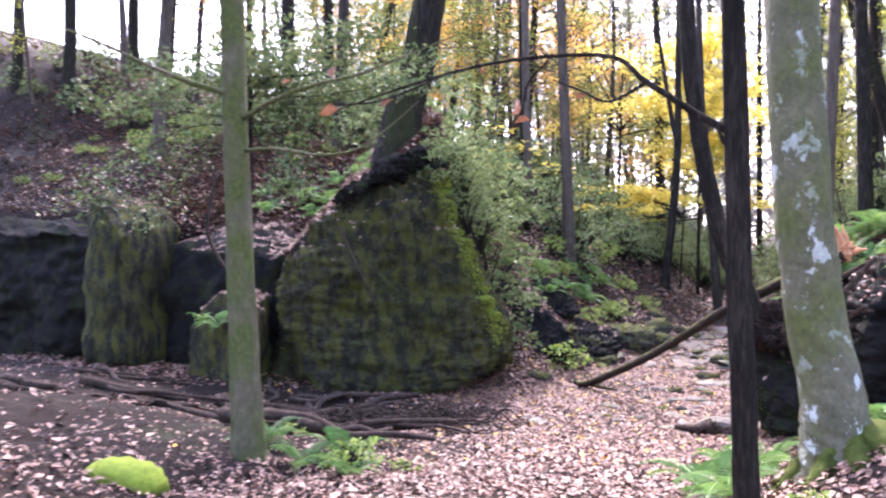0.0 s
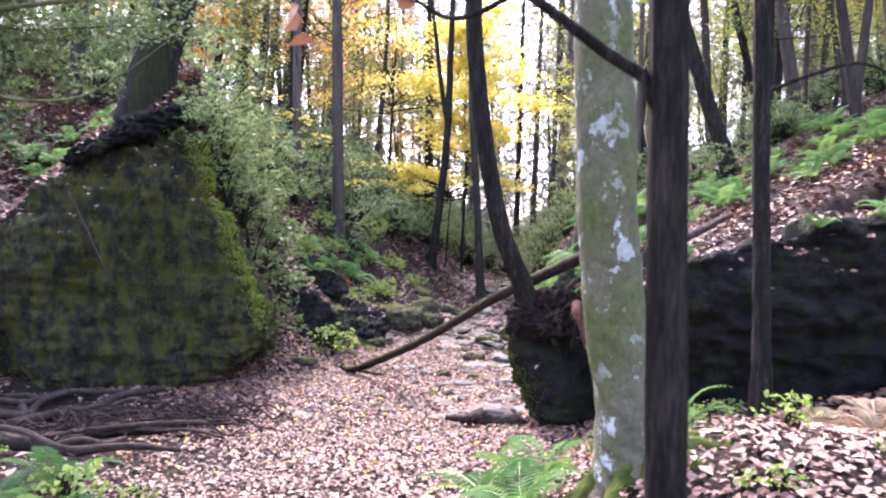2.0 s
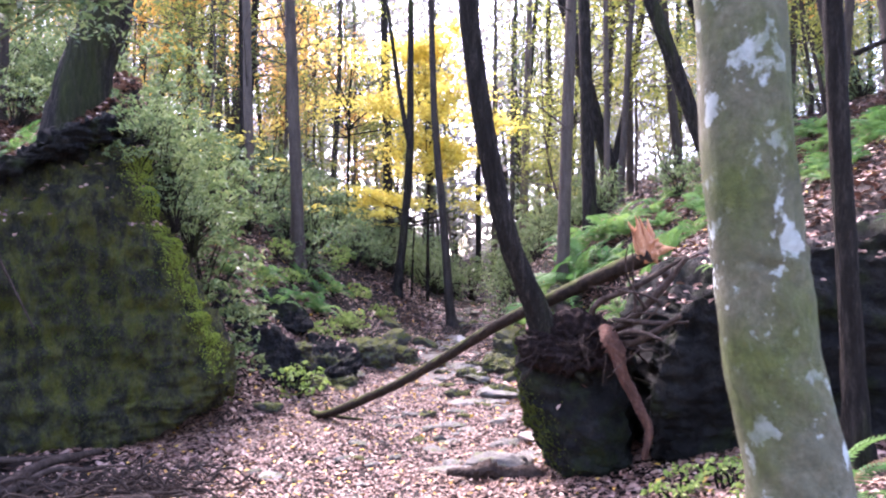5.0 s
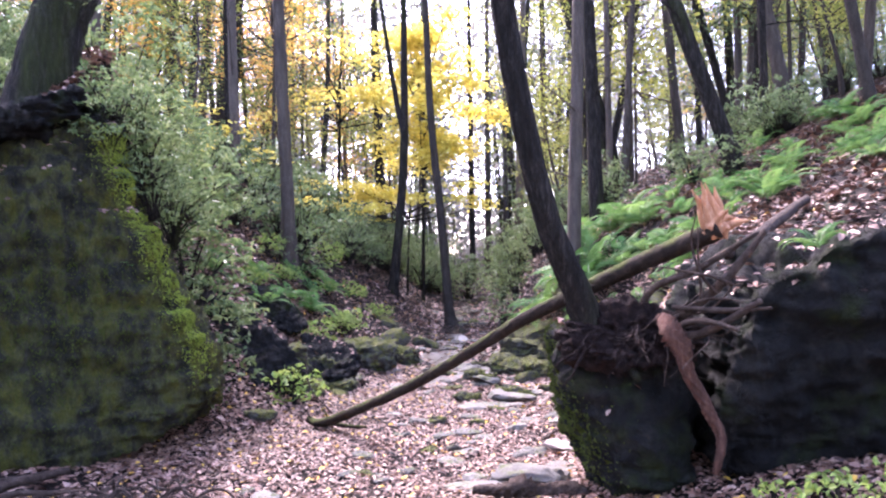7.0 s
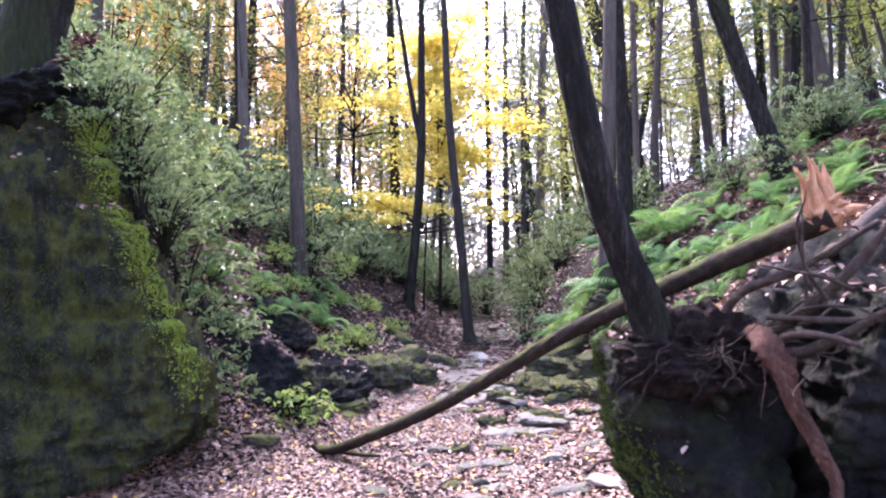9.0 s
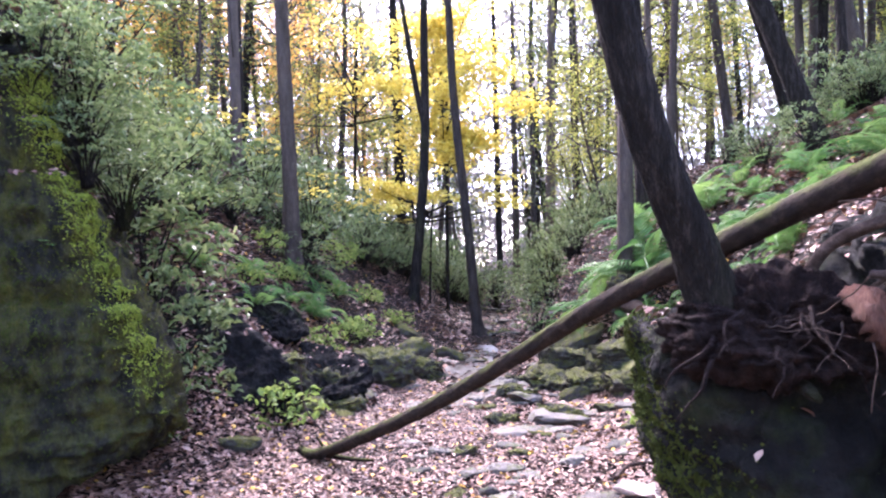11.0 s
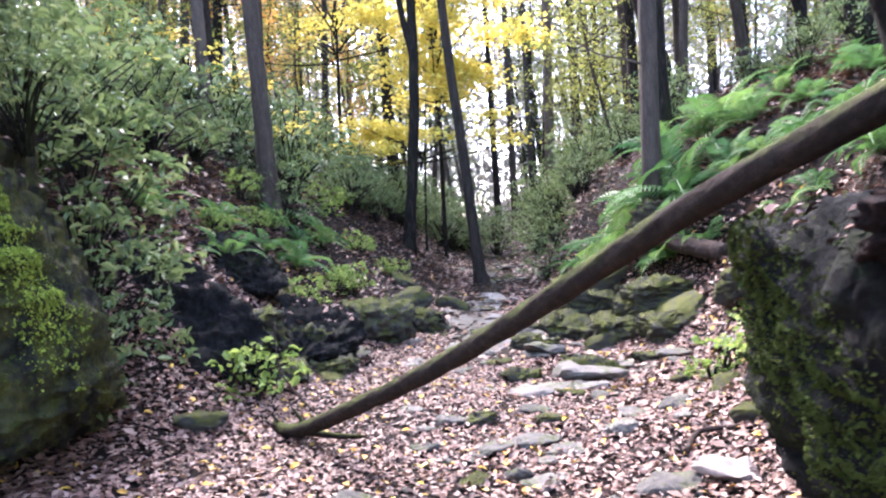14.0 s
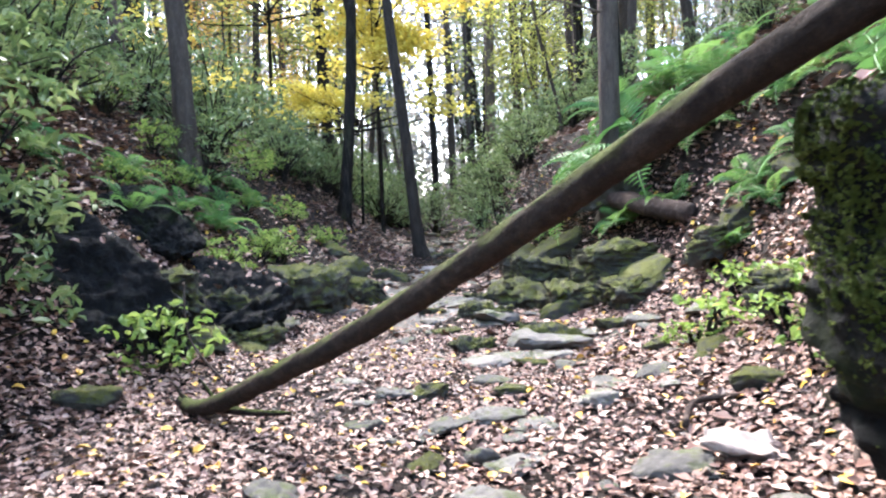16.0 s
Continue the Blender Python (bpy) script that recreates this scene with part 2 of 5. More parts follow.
def height(x, y):
    """Height of the ground: a leafy gully between two steep banks."""
    x, y = np.asarray(x, float), np.asarray(y, float)
    z = np.interp(y, [-400, -30, -8, -4, -1, 2, 5, 8, 14, 20, 40, 90, 200, 500], [3, 1.2, 0.75, 0.68, 0.42, 0.08, -0.08, 0.0, 0.3, 0.62, 2.0, 5.0, 9, 14])
    # left bank
    edge = np.interp(y, [-10, 4, 7, 10, 14, 20, 30, 60], [-4.6, -2.9, -2.5, -1.7, -0.9, 0.05, 0.3, 0.5])
    d = soft(edge - x)
    steep = np.interp(y, [7, 8, 9.5, 14], [1.95, 1.5, 1.1, 1.0])
    bank = steep * np.minimum(d, 2.3) + 0.7 * np.clip(d - 2.3, 0, 4) + 0.33 * np.clip(d - 6.3, 0, 30)
    bank = bank * (1 - 0.42 * sstep(-5.0, -10.5, x) * (1 - sstep(8, 14, y)))
    keep = sstep(-0.2, 2.6, y - (6.8 + 0.05 * (np.maximum(x, -9) + 3.3)))
    left = bank * keep + (1 - keep) * 0.10 * np.clip(-x - 2.0, 0, 4)
    # right bank
    edge = np.interp(y, [-10, 2, 5, 7, 9, 11, 13, 18, 30, 60], [4.0, 3.0, 2.2, 2.6, 3.3, 3.1, 2.5, 2.4, 3.4, 5.5])
    d = soft(x - edge, 0.22)
    bank = 1.5 * np.minimum(d, 1.5) + 0.5 * np.clip(d - 1.5, 0, 7) + 0.24 * np.clip(d - 8.5, 0, 30)
    keep = sstep(-0.5, 0.8, y - (3.6 - 0.15 * (np.minimum(x, 9) - 2.5)))
    right = bank * keep + (1 - keep) * 0.2 * np.clip(x - 1.1, 0, 5)
    right = right + 0.2 * np.clip(x - 2.0, 0, 1.6) * sstep(6, 8, y)
    right = right + 0.42 * np.exp(-((x - 2.7) / 1.0) ** 2 - ((y + 1.2) / 1.4) ** 2)
    z = z + left + right
    z = z - 0.3 * np.exp(-((x + 5.6) / 2.6) ** 4 - ((y - 2.7) / 1.7) ** 4)      # hollow before the overhang
    # leafy mound that lies over the back of the boulder and the ledges beside it
    top = np.interp(x, [-20, -11, -9, -6.6, -6.1, -4.9, -4.05, -3.4], [3.6, 3.4, 2.9, 2.5, 2.45, 3.4, 4.05, 4.05])
    brink = np.interp(x, [-20, -11, -9, -6.6, -6.1, -4.9, -4.05, -3.4], [6.7, 6.5, 6.5, 6.2, 5.3, 5.35, 5.8, 6.2])
    s = y - brink
    mound = top + 0.7 * np.clip(s, 0, 3) + 0.45 * np.clip(s - 3, 0, 8)
    rim = np.interp(y, [6, 7.6, 9, 12, 18], [-3.5, -3.5, -4.3, -6, -9])
    w = sstep(-0.35, 0.1, s) * sstep(rim + 0.3, rim - 0.5 - 0.12 * np.clip(y - 7, 0, 8), x) * (1 - sstep(12, 20, y)) * (1 - sstep(-18, -26, x))
    z = np.maximum(z, z * (1 - w) + mound * w)
    z = z + 0.05 * np.sin(1.7 * x + 0.6 * y) * np.sin(1.3 * y - 0.5 * x) + 0.02 * np.sin(5.1 * x + 2) * np.sin(4.3 * y)
    return z
# </terrain>


def hz(x, y):
    return float(height(x, y))


def slope(x, y):
    e = 0.1
    return Vector((-(hz(x + e, y) - hz(x - e, y)) / (2 * e), -(hz(x, y + e) - hz(x, y - e)) / (2 * e), 1)).normalized()


def mesh_np(name, verts, faces, material, smooth=True):
    me = bpy.data.meshes.new(name)
    me.from_pydata(verts.tolist() if isinstance(verts, np.ndarray) else verts, [], faces.tolist() if isinstance(faces, np.ndarray) else faces)
    if smooth:
        me.polygons.foreach_set("use_smooth", np.ones(len(me.polygons), bool))
    me.materials.append(material)
    me.update()
    return me


def part(name, me, parent=None, label=""):
    ob = new(name, me)
    ob.parent = parent
    if label:
        tagged(ob, label)
    return ob


def thing(name, label, category, group="", at=(0, 0, 0)):
    ob = new(name)
    ob.location = at
    ob.empty_display_size = 0.1
    return tagged(ob, label, category, group)


def axis_steps(lo, hi, step, far):
    v = list(np.arange(lo, hi + 1e-6, step))
    s, a, b = step, lo, hi
    left, right = [], []
    while b < far:
        s *= 1.22
        a, b = a - s, b + s
        left.append(a)
        right.append(b)
    return np.array(left[::-1] + v + right)


gx, gy = axis_steps(-9, 9, 0.15, 600), axis_steps(-9, 26, 0.15, 700)
GX, GY = np.meshgrid(gx, gy)
GZ = height(GX, GY)
fine = (np.abs(GX) < 10) & (GY > -10) & (GY < 28)
rng = np.random.default_rng(7)
GZ = GZ + np.where(fine, rng.normal(0, 0.014, GZ.shape), 0)
nx, ny = len(gx), len(gy)
gid = np.arange(nx * ny).reshape(ny, nx)
gf = np.stack([gid[:-1, :-1], gid[:-1, 1:], gid[1:, 1:], gid[1:, :-1]], -1).reshape(-1, 4)
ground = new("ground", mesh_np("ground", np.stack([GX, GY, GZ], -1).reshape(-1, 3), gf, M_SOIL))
tagged(ground, "brown forest soil strewn with fallen leaves in a gully", "ground", kind="structure")


# ---- shapes ----
def fbm(p, s, octaves=4):
    return noise.fractal(Vector(p) * s, 0.9, 2.1, octaves, noise_basis="PERLIN_ORIGINAL")


def hull_rock(name, pts, material, cuts=4, amp=0.12, scale=0.9, smooth_it=2, seed=0.0):
    """A boulder: the hull of some corner points, cut fine, softened and roughened."""
    bm = bmesh.new()
    for p in pts:
        bm.verts.new(p)
    res = bmesh.ops.convex_hull(bm, input=bm.verts)
    junk = [v for v in bm.verts if not v.link_faces]
    bmesh.ops.delete(bm, geom=junk, context="VERTS")
    for k in range(cuts):
        bmesh.ops.subdivide_edges(bm, edges=bm.edges, cuts=1, use_grid_fill=True)
        if k < smooth_it:
            bmesh.ops.smooth_vert(bm, verts=bm.verts, factor=0.25, use_axis_x=True, use_axis_y=True, use_axis_z=True)
    bm.normal_update()
    moves = []
    for v in bm.verts:
        q = v.co + Vector((seed, seed * 2, 0))
        ridge = abs(fbm(Vector((q.x * 0.6, q.y * 0.6, q.z * 2.2)), scale * 1.6, 3))
        moves.append(v.normal * (amp * fbm(q, scale) + amp * 0.3 * fbm(q, scale * 5, 3) - amp * 0.7 * ridge))
    for v, mv in zip(bm.verts, moves):
        v.co += mv
    me = bpy.data.meshes.new(name)
    bm.to_mesh(me)
    bm.free()
    me.polygons.foreach_set("use_smooth", np.ones(len(me.polygons), bool))
    me.materials.append(material)
    return me


def spline(pts, n):
    """n points along a smooth curve through pts (rows of x, y, z, radius)."""
    P = np.array(pts, float)
    t = np.linspace(0, len(P) - 1, n)
    i = np.clip(t.astype(int), 0, len(P) - 2)
    u = (t - i)[:, None]
    p0, p1, p2, p3 = P[np.maximum(i - 1, 0)], P[i], P[i + 1], P[np.minimum(i + 2, len(P) - 1)]
    return 0.5 * (2 * p1 + (p2 - p0) * u + (2 * p0 - 5 * p1 + 4 * p2 - p3) * u ** 2 + (3 * p1 - p0 - 3 * p2 + p3) * u ** 3)


def tube_data(pts, n=24, sides=10, rough=0.06, flare=0.0, seed=0.0, off=0):
    C = spline(pts, n)
    T = np.gradient(C[:, :3], axis=0)
    T /= np.linalg.norm(T, axis=1)[:, None] + 1e-9
    ref = np.array([0.31, 0.95, 0.05]) if abs(T[:, 2]).mean() > 0.6 else np.array([0, 0, 1.0])
    U = np.cross(ref, T)
    U /= np.linalg.norm(U, axis=1)[:, None] + 1e-9
    V = np.cross(T, U)
    a = np.linspace(0, 2 * np.pi, sides, endpoint=False)
    lobes = 1 + flare * np.exp(-np.linspace(0, n * 0.25, n))[:, None] * np.clip(np.sin(a * 4 + seed) + 0.4 * np.sin(a * 3 + 2 * seed) + 0.5, 0, 2)[None]
    z = np.arange(n)[:, None]
    rad = C[:, 3:4] * lobes * (1 + rough * np.sin(3 * a[None] + 0.5 * z + seed) * np.cos(0.9 * z + 2 * a[None]) + rough * 0.7 * np.sin(7 * a[None] + 1.3 * z + seed))
    P = C[:, None, :3] + rad[..., None] * (np.cos(a)[None, :, None] * U[:, None] + np.sin(a)[None, :, None] * V[:, None])
    P = P.reshape(-1, 3)
    f = []
    for i in range(n - 1):
        for j in range(sides):
            k = (j + 1) % sides
            f.append((off + i * sides + j, off + i * sides + k, off + (i + 1) * sides + k, off + (i + 1) * sides + j))
    f.append(tuple(off + j for j in range(sides))[::-1])
    f.append(tuple(off + (n - 1) * sides + j for j in range(sides)))
    return P, f


def tube(name, pts, material, **kw):
    v, f = tube_data(pts, **kw)
    return mesh_np(name, v, f, material)


def tubes(name, many, material, **kw):
    vs, fs, off = [], [], 0
    for pts in many:
        v, f = tube_data(pts, off=off, **kw)
        vs.append(v)
        fs += f
        off += len(v)
    return mesh_np(name, np.concatenate(vs), fs, material)


def leaf_mesh(name, pos, size, material, rng, aspect=0.45, flat=0.5, fold=0.18, droop=0.0, normals=None, materials=None):
    """Many small folded leaves, each a mesh island of four faces about its midrib."""
    n = len(pos)
    size = np.broadcast_to(size, n) * rng.uniform(0.65, 1.3, n)
    nor = rng.normal(size=(n, 3)) * np.array([1, 1, 1]) * (1 - flat)
    nor = nor + (np.array([0, 0, 1.0]) if normals is None else normals) * flat * 1.6
    nor /= np.linalg.norm(nor, axis=1)[:, None] + 1e-9
    d = rng.normal(size=(n, 3))
    d[:, 2] -= droop
    d -= nor * (d * nor).sum(1)[:, None]
    d /= np.linalg.norm(d, axis=1)[:, None] + 1e-9
    s = np.cross(nor, d)
    L, W, F = size[:, None], size[:, None] * aspect * 0.5, size[:, None] * fold
    base, tip = pos - d * L * 0.5, pos + d * L * 0.5 - nor * L * 0.08
    a, b = pos - d * L * 0.18, pos + d * L * 0.2
    bend = rng.uniform(0.4, 1.6, (n, 1))
    V = np.stack([base, a + s * W * 0.9 + nor * F * bend, b + s * W + nor * F, tip, b - s * W + nor * F, a - s * W * 0.9 + nor * F * bend, a, b], 1).reshape(-1, 3)
    o = (np.arange(n) * 8)[:, None]
    q = np.concatenate([o + np.array([[6, 1, 2, 7]]), o + np.array([[6, 7, 4, 5]])]).tolist()
    t = np.concatenate([o + np.array([[0, 1, 6]]), o + np.array([[0, 6, 5]]), o + np.array([[7, 2, 3]]), o + np.array([[7, 3, 4]])]).tolist()
    return mesh_np(name, V, q + t, material, smooth=False)


def quick_leaf_mesh(name, pos, size, material, rng, aspect=0.5, flat=0.5):
    """The same for leaves farther off: a bent kite of two triangles."""
    n = len(pos)
    size = np.broadcast_to(size, n) * rng.uniform(0.6, 1.3, n)
    nor = rng.normal(size=(n, 3)) * (1 - flat) + np.array([0, 0, 1.0]) * flat * 1.5
    nor /= np.linalg.norm(nor, axis=1)[:, None] + 1e-9
    d = rng.normal(size=(n, 3))
    d -= nor * (d * nor).sum(1)[:, None]
    d /= np.linalg.norm(d, axis=1)[:, None] + 1e-9
    s = np.cross(nor, d)
    L, W = size[:, None], size[:, None] * aspect * 0.5
    V = np.stack([pos - d * L * 0.5, pos + s * W + nor * L * 0.1, pos + d * L * 0.5, pos - s * W + nor * L * 0.1], 1).reshape(-1, 3)
    o = (np.arange(n) * 4)[:, None]
    f = np.concatenate([o + np.array([[0, 1, 2]]), o + np.array([[0, 2, 3]])]).tolist()
    return mesh_np(name, V, f, material, smooth=False)


# ---- boulders ----
def boulder(name, label, pts, material, **kw):
    return tagged(new(name, hull_rock(name, pts, material, **kw)), label, "boulder")


boulder("boulder", "huge moss-covered sandstone boulder with an overhanging foot",
        [(-2.12, 6.2, 0.95), (-2.2, 6.2, 0.55), (-2.45, 6.0, 1.45), (-3.05, 5.95, 2.8), (-3.4, 5.9, 4.1), (-4.05, 5.45, 4.15), (-4.9, 5.0, 3.4), (-6.1, 4.4, 2.1),
         (-2.75, 5.75, 0.15), (-3.9, 4.75, -0.1), (-4.9, 4.5, 0.0), (-5.6, 5.3, 0.0), (-4.8, 4.55, 1.4), (-2.3, 7.2, 0.5), (-2.65, 7.6, 1.2), (-3.2, 7.9, 2.6), (-3.7, 7.6, 3.9), (-6.5, 7.5, 3.0), (-6.5, 7.5, 0.0), (-3.0, 8.2, 0.2)],
        M_ROCK_L, cuts=6, amp=0.17, scale=1.2, seed=1.3)
boulder("rock_crust", "black broken rock crust along the top of a mossy boulder",
        [(-5.1, 4.9, 3.15), (-5.0, 5.0, 3.45), (-4.2, 5.3, 4.05), (-3.45, 5.75, 4.35), (-3.3, 5.85, 4.0), (-4.1, 5.25, 3.75), (-5.0, 5.6, 3.5), (-3.5, 6.4, 4.4), (-3.4, 6.4, 4.0), (-4.4, 5.8, 4.2)],
        M_ROCK_D, cuts=5, amp=0.2, scale=2.2, seed=14.2)
boulder("rock_slab", "upright mossy rock slab standing among dark hollows",
        [(-10.9, 5.4, 0.2), (-11.0, 5.3, 3.9), (-10.2, 4.7, 3.9), (-9.4, 4.6, 3.0), (-9.2, 4.6, 0.2), (-10.0, 4.4, 0.2), (-9.4, 6.5, 3.4), (-11.0, 6.5, 3.8), (-9.2, 6.5, 0.2), (-11, 6.5, 0.2)],
        M_ROCK_L, cuts=4, amp=0.15, seed=5.5)
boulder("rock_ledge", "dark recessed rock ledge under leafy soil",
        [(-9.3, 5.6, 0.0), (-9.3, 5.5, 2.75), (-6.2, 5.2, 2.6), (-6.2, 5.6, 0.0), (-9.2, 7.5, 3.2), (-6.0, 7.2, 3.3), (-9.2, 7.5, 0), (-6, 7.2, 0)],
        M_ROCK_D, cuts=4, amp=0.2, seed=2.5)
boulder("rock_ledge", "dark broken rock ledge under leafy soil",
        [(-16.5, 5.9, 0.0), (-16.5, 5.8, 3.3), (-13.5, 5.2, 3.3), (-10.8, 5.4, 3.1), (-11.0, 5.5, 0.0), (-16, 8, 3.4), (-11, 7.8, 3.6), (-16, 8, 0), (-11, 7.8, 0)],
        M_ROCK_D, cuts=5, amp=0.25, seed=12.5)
boulder("rock_lump", "low mossy rock against a large boulder",
        [(-7.8, 4.5, 0.1), (-7.7, 4.6, 1.3), (-6.9, 4.5, 1.9), (-6.1, 4.4, 1.6), (-6.0, 4.2, 0.0), (-6.2, 5.2, 1.9), (-7.6, 5.3, 1.6), (-7.7, 5.2, 0), (-6.2, 5.2, 0)],
        M_ROCK_L, cuts=4, amp=0.12, seed=9.5)
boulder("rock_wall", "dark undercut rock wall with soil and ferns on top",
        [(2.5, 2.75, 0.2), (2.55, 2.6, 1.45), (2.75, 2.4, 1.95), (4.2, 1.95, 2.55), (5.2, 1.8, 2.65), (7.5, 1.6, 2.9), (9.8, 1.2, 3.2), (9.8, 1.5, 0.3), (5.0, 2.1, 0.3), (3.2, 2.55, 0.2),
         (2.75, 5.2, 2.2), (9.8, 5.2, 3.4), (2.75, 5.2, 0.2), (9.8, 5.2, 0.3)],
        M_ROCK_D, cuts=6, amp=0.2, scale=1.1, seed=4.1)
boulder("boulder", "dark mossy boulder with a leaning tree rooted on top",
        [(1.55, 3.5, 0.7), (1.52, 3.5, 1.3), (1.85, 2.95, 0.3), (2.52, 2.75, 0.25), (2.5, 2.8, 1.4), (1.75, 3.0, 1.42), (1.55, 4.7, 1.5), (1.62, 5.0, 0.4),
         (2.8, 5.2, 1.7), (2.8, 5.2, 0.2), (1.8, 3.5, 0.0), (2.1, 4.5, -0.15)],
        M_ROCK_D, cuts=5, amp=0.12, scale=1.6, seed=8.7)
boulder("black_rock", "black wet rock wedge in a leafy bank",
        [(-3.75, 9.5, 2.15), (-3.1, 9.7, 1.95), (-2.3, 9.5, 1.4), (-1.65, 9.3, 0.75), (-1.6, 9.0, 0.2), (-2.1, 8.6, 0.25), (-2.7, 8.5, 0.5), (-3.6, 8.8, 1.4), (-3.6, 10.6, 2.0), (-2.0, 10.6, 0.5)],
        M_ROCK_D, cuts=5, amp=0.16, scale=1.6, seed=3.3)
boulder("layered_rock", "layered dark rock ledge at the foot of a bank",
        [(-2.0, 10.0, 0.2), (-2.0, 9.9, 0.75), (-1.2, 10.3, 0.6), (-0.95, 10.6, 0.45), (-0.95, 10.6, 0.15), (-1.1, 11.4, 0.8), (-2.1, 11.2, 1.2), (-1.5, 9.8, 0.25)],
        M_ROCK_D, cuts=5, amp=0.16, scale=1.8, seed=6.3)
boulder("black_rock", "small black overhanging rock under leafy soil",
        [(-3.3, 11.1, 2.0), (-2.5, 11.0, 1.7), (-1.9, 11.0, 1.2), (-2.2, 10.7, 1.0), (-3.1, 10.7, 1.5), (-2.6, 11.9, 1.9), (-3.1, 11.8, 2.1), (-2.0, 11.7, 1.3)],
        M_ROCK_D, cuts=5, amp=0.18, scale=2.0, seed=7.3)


# ---- trees near the path ----
def limb(p, d, length, r, rng, n=6):
    """A crooked limb from p along d that bends and tapers."""
    p, d = np.array(p, float), np.array(d, float)
    d /= np.linalg.norm(d)
    rows = []
    for i in range(n):
        rows.append((*p, max(r * (1 - i / n), 0.003)))
        d = d + rng.normal(0, 0.22, 3)
        d /= np.linalg.norm(d)
        p = p + d * length / (n - 1)
    return rows


def simple_tree(name, label, pts, material, sides=16, n=40, flare=0.5, rough=0.05, seed=1.0, group="", limbs=()):
    base = Vector(pts[0][:3])
    t = thing(name, label, "tree", group, base)
    part("trunk", tube("trunk", [(p[0] - base.x, p[1] - base.y, p[2] - base.z, p[3]) for p in pts], material, n=n, sides=sides, flare=flare, rough=rough, seed=seed), t)
    for rows in limbs:
        part("limb", tube("limb", [(p[0] - base.x, p[1] - base.y, p[2] - base.z, p[3]) for p in rows], material, n=24, sides=8, rough=0.08), t)
    return t


rg = np.random.default_rng(21)
beech = simple_tree("beech_tree", "grey beech with pale lichen patches and mossy roots",
    [(2.17, -1.2, 0.6, 0.34), (2.12, -1.2, 0.98, 0.225), (2.09, -1.2, 1.3, 0.184), (1.99, -1.2, 2.0, 0.168), (1.92, -1.22, 3.4, 0.158), (1.7, -1.2, 12, 0.1)], M_BEECH, sides=32, n=70, flare=0.35)
for a, ln in ((-14, 1.9), (-48, 1.1), (22, 1.3), (-85, 0.7), (-125, 0.75), (180, 0.6), (150, 0.7), (95, 0.6)):
    ca, sa = math.cos(radians(a)), math.sin(radians(a))
    rows = [(ca * (0.08 + ln * k / 5), sa * (0.08 + ln * k / 5), hz(2.11 + ca * ln * k / 5, -1.2 + sa * ln * k / 5) - 0.75 + 0.27 * math.exp(-1.2 * k * ln / 5 / 0.4) + 0.05 - 0.012 * k, 0.09 * (1 - k / 6.5)) for k in range(6)]
    part("root", tube("root", rows, M_MOSSROOT, n=40, sides=12, rough=0.22, seed=a * 0.1), beech, "mossy buttress root")
leaning = simple_tree("leaning_tree", "leaning tree with dark furrowed bark rooted on a boulder",
    [(1.92, 3.4, 1.15, 0.2), (1.64, 3.2, 1.78, 0.118), (1.34, 3.05, 2.6, 0.1), (1.1, 3.0, 4.0, 0.096), (1.0, 3.0, 6, 0.09), (0.95, 3.2, 13, 0.08)], M_BARK, sides=26, n=60, flare=0.35, rough=0.07)
for k, (dx, dy, dz, ln, r) in enumerate(((0.9, -0.5, -0.12, 0.75, 0.10), (-0.1, 0.5, -0.45, 0.5, 0.08), (0.3, -0.8, -0.35, 0.6, 0.11), (1, 0.1, 0.1, 0.9, 0.07), (0.7, -0.7, -0.6, 0.6, 0.06))):
    part("root", tube("root", limb((-0.05, -0.02, 0.18), (dx, dy, dz), ln, r, rg), M_BARK, n=20, sides=9, rough=0.12), leaning, "dark gnarled root")
part("root_crown", hull_rock("root_crown", [(-0.46, 0.0, 0.12), (-0.4, -0.28, 0.1), (-0.45, 0.0, 0.42), (-0.34, -0.28, 0.48), (0, -0.52, 0.1), (0.05, -0.46, 0.5), (0.4, -0.58, 0.1), (0.4, -0.48, 0.46), (0.7, -0.4, 0.2), (0.7, -0.2, 0.5), (0.5, 0.3, 0.3), (-0.3, 0.3, 0.3), (-0.15, -0.1, 0.64)],
     M_ROOTSOIL, cuts=5, amp=0.13, scale=3.2, seed=6.6), leaning, "dark reddish mat of roots and soil")
for k in range(26):
    a = rg.uniform(-2.6, 0.2)
    part("root", tube("root", limb((0.1 + 0.48 * math.cos(a), -0.2 + 0.28 * math.sin(a), rg.uniform(0.15, 0.5)), (math.cos(a) * 0.5, math.sin(a) * 0.6, rg.uniform(-0.6, 0.15)), rg.uniform(0.2, 0.45), rg.uniform(0.005, 0.017), rg), M_ROOTSOIL, n=14, sides=6, rough=0.15), leaning)
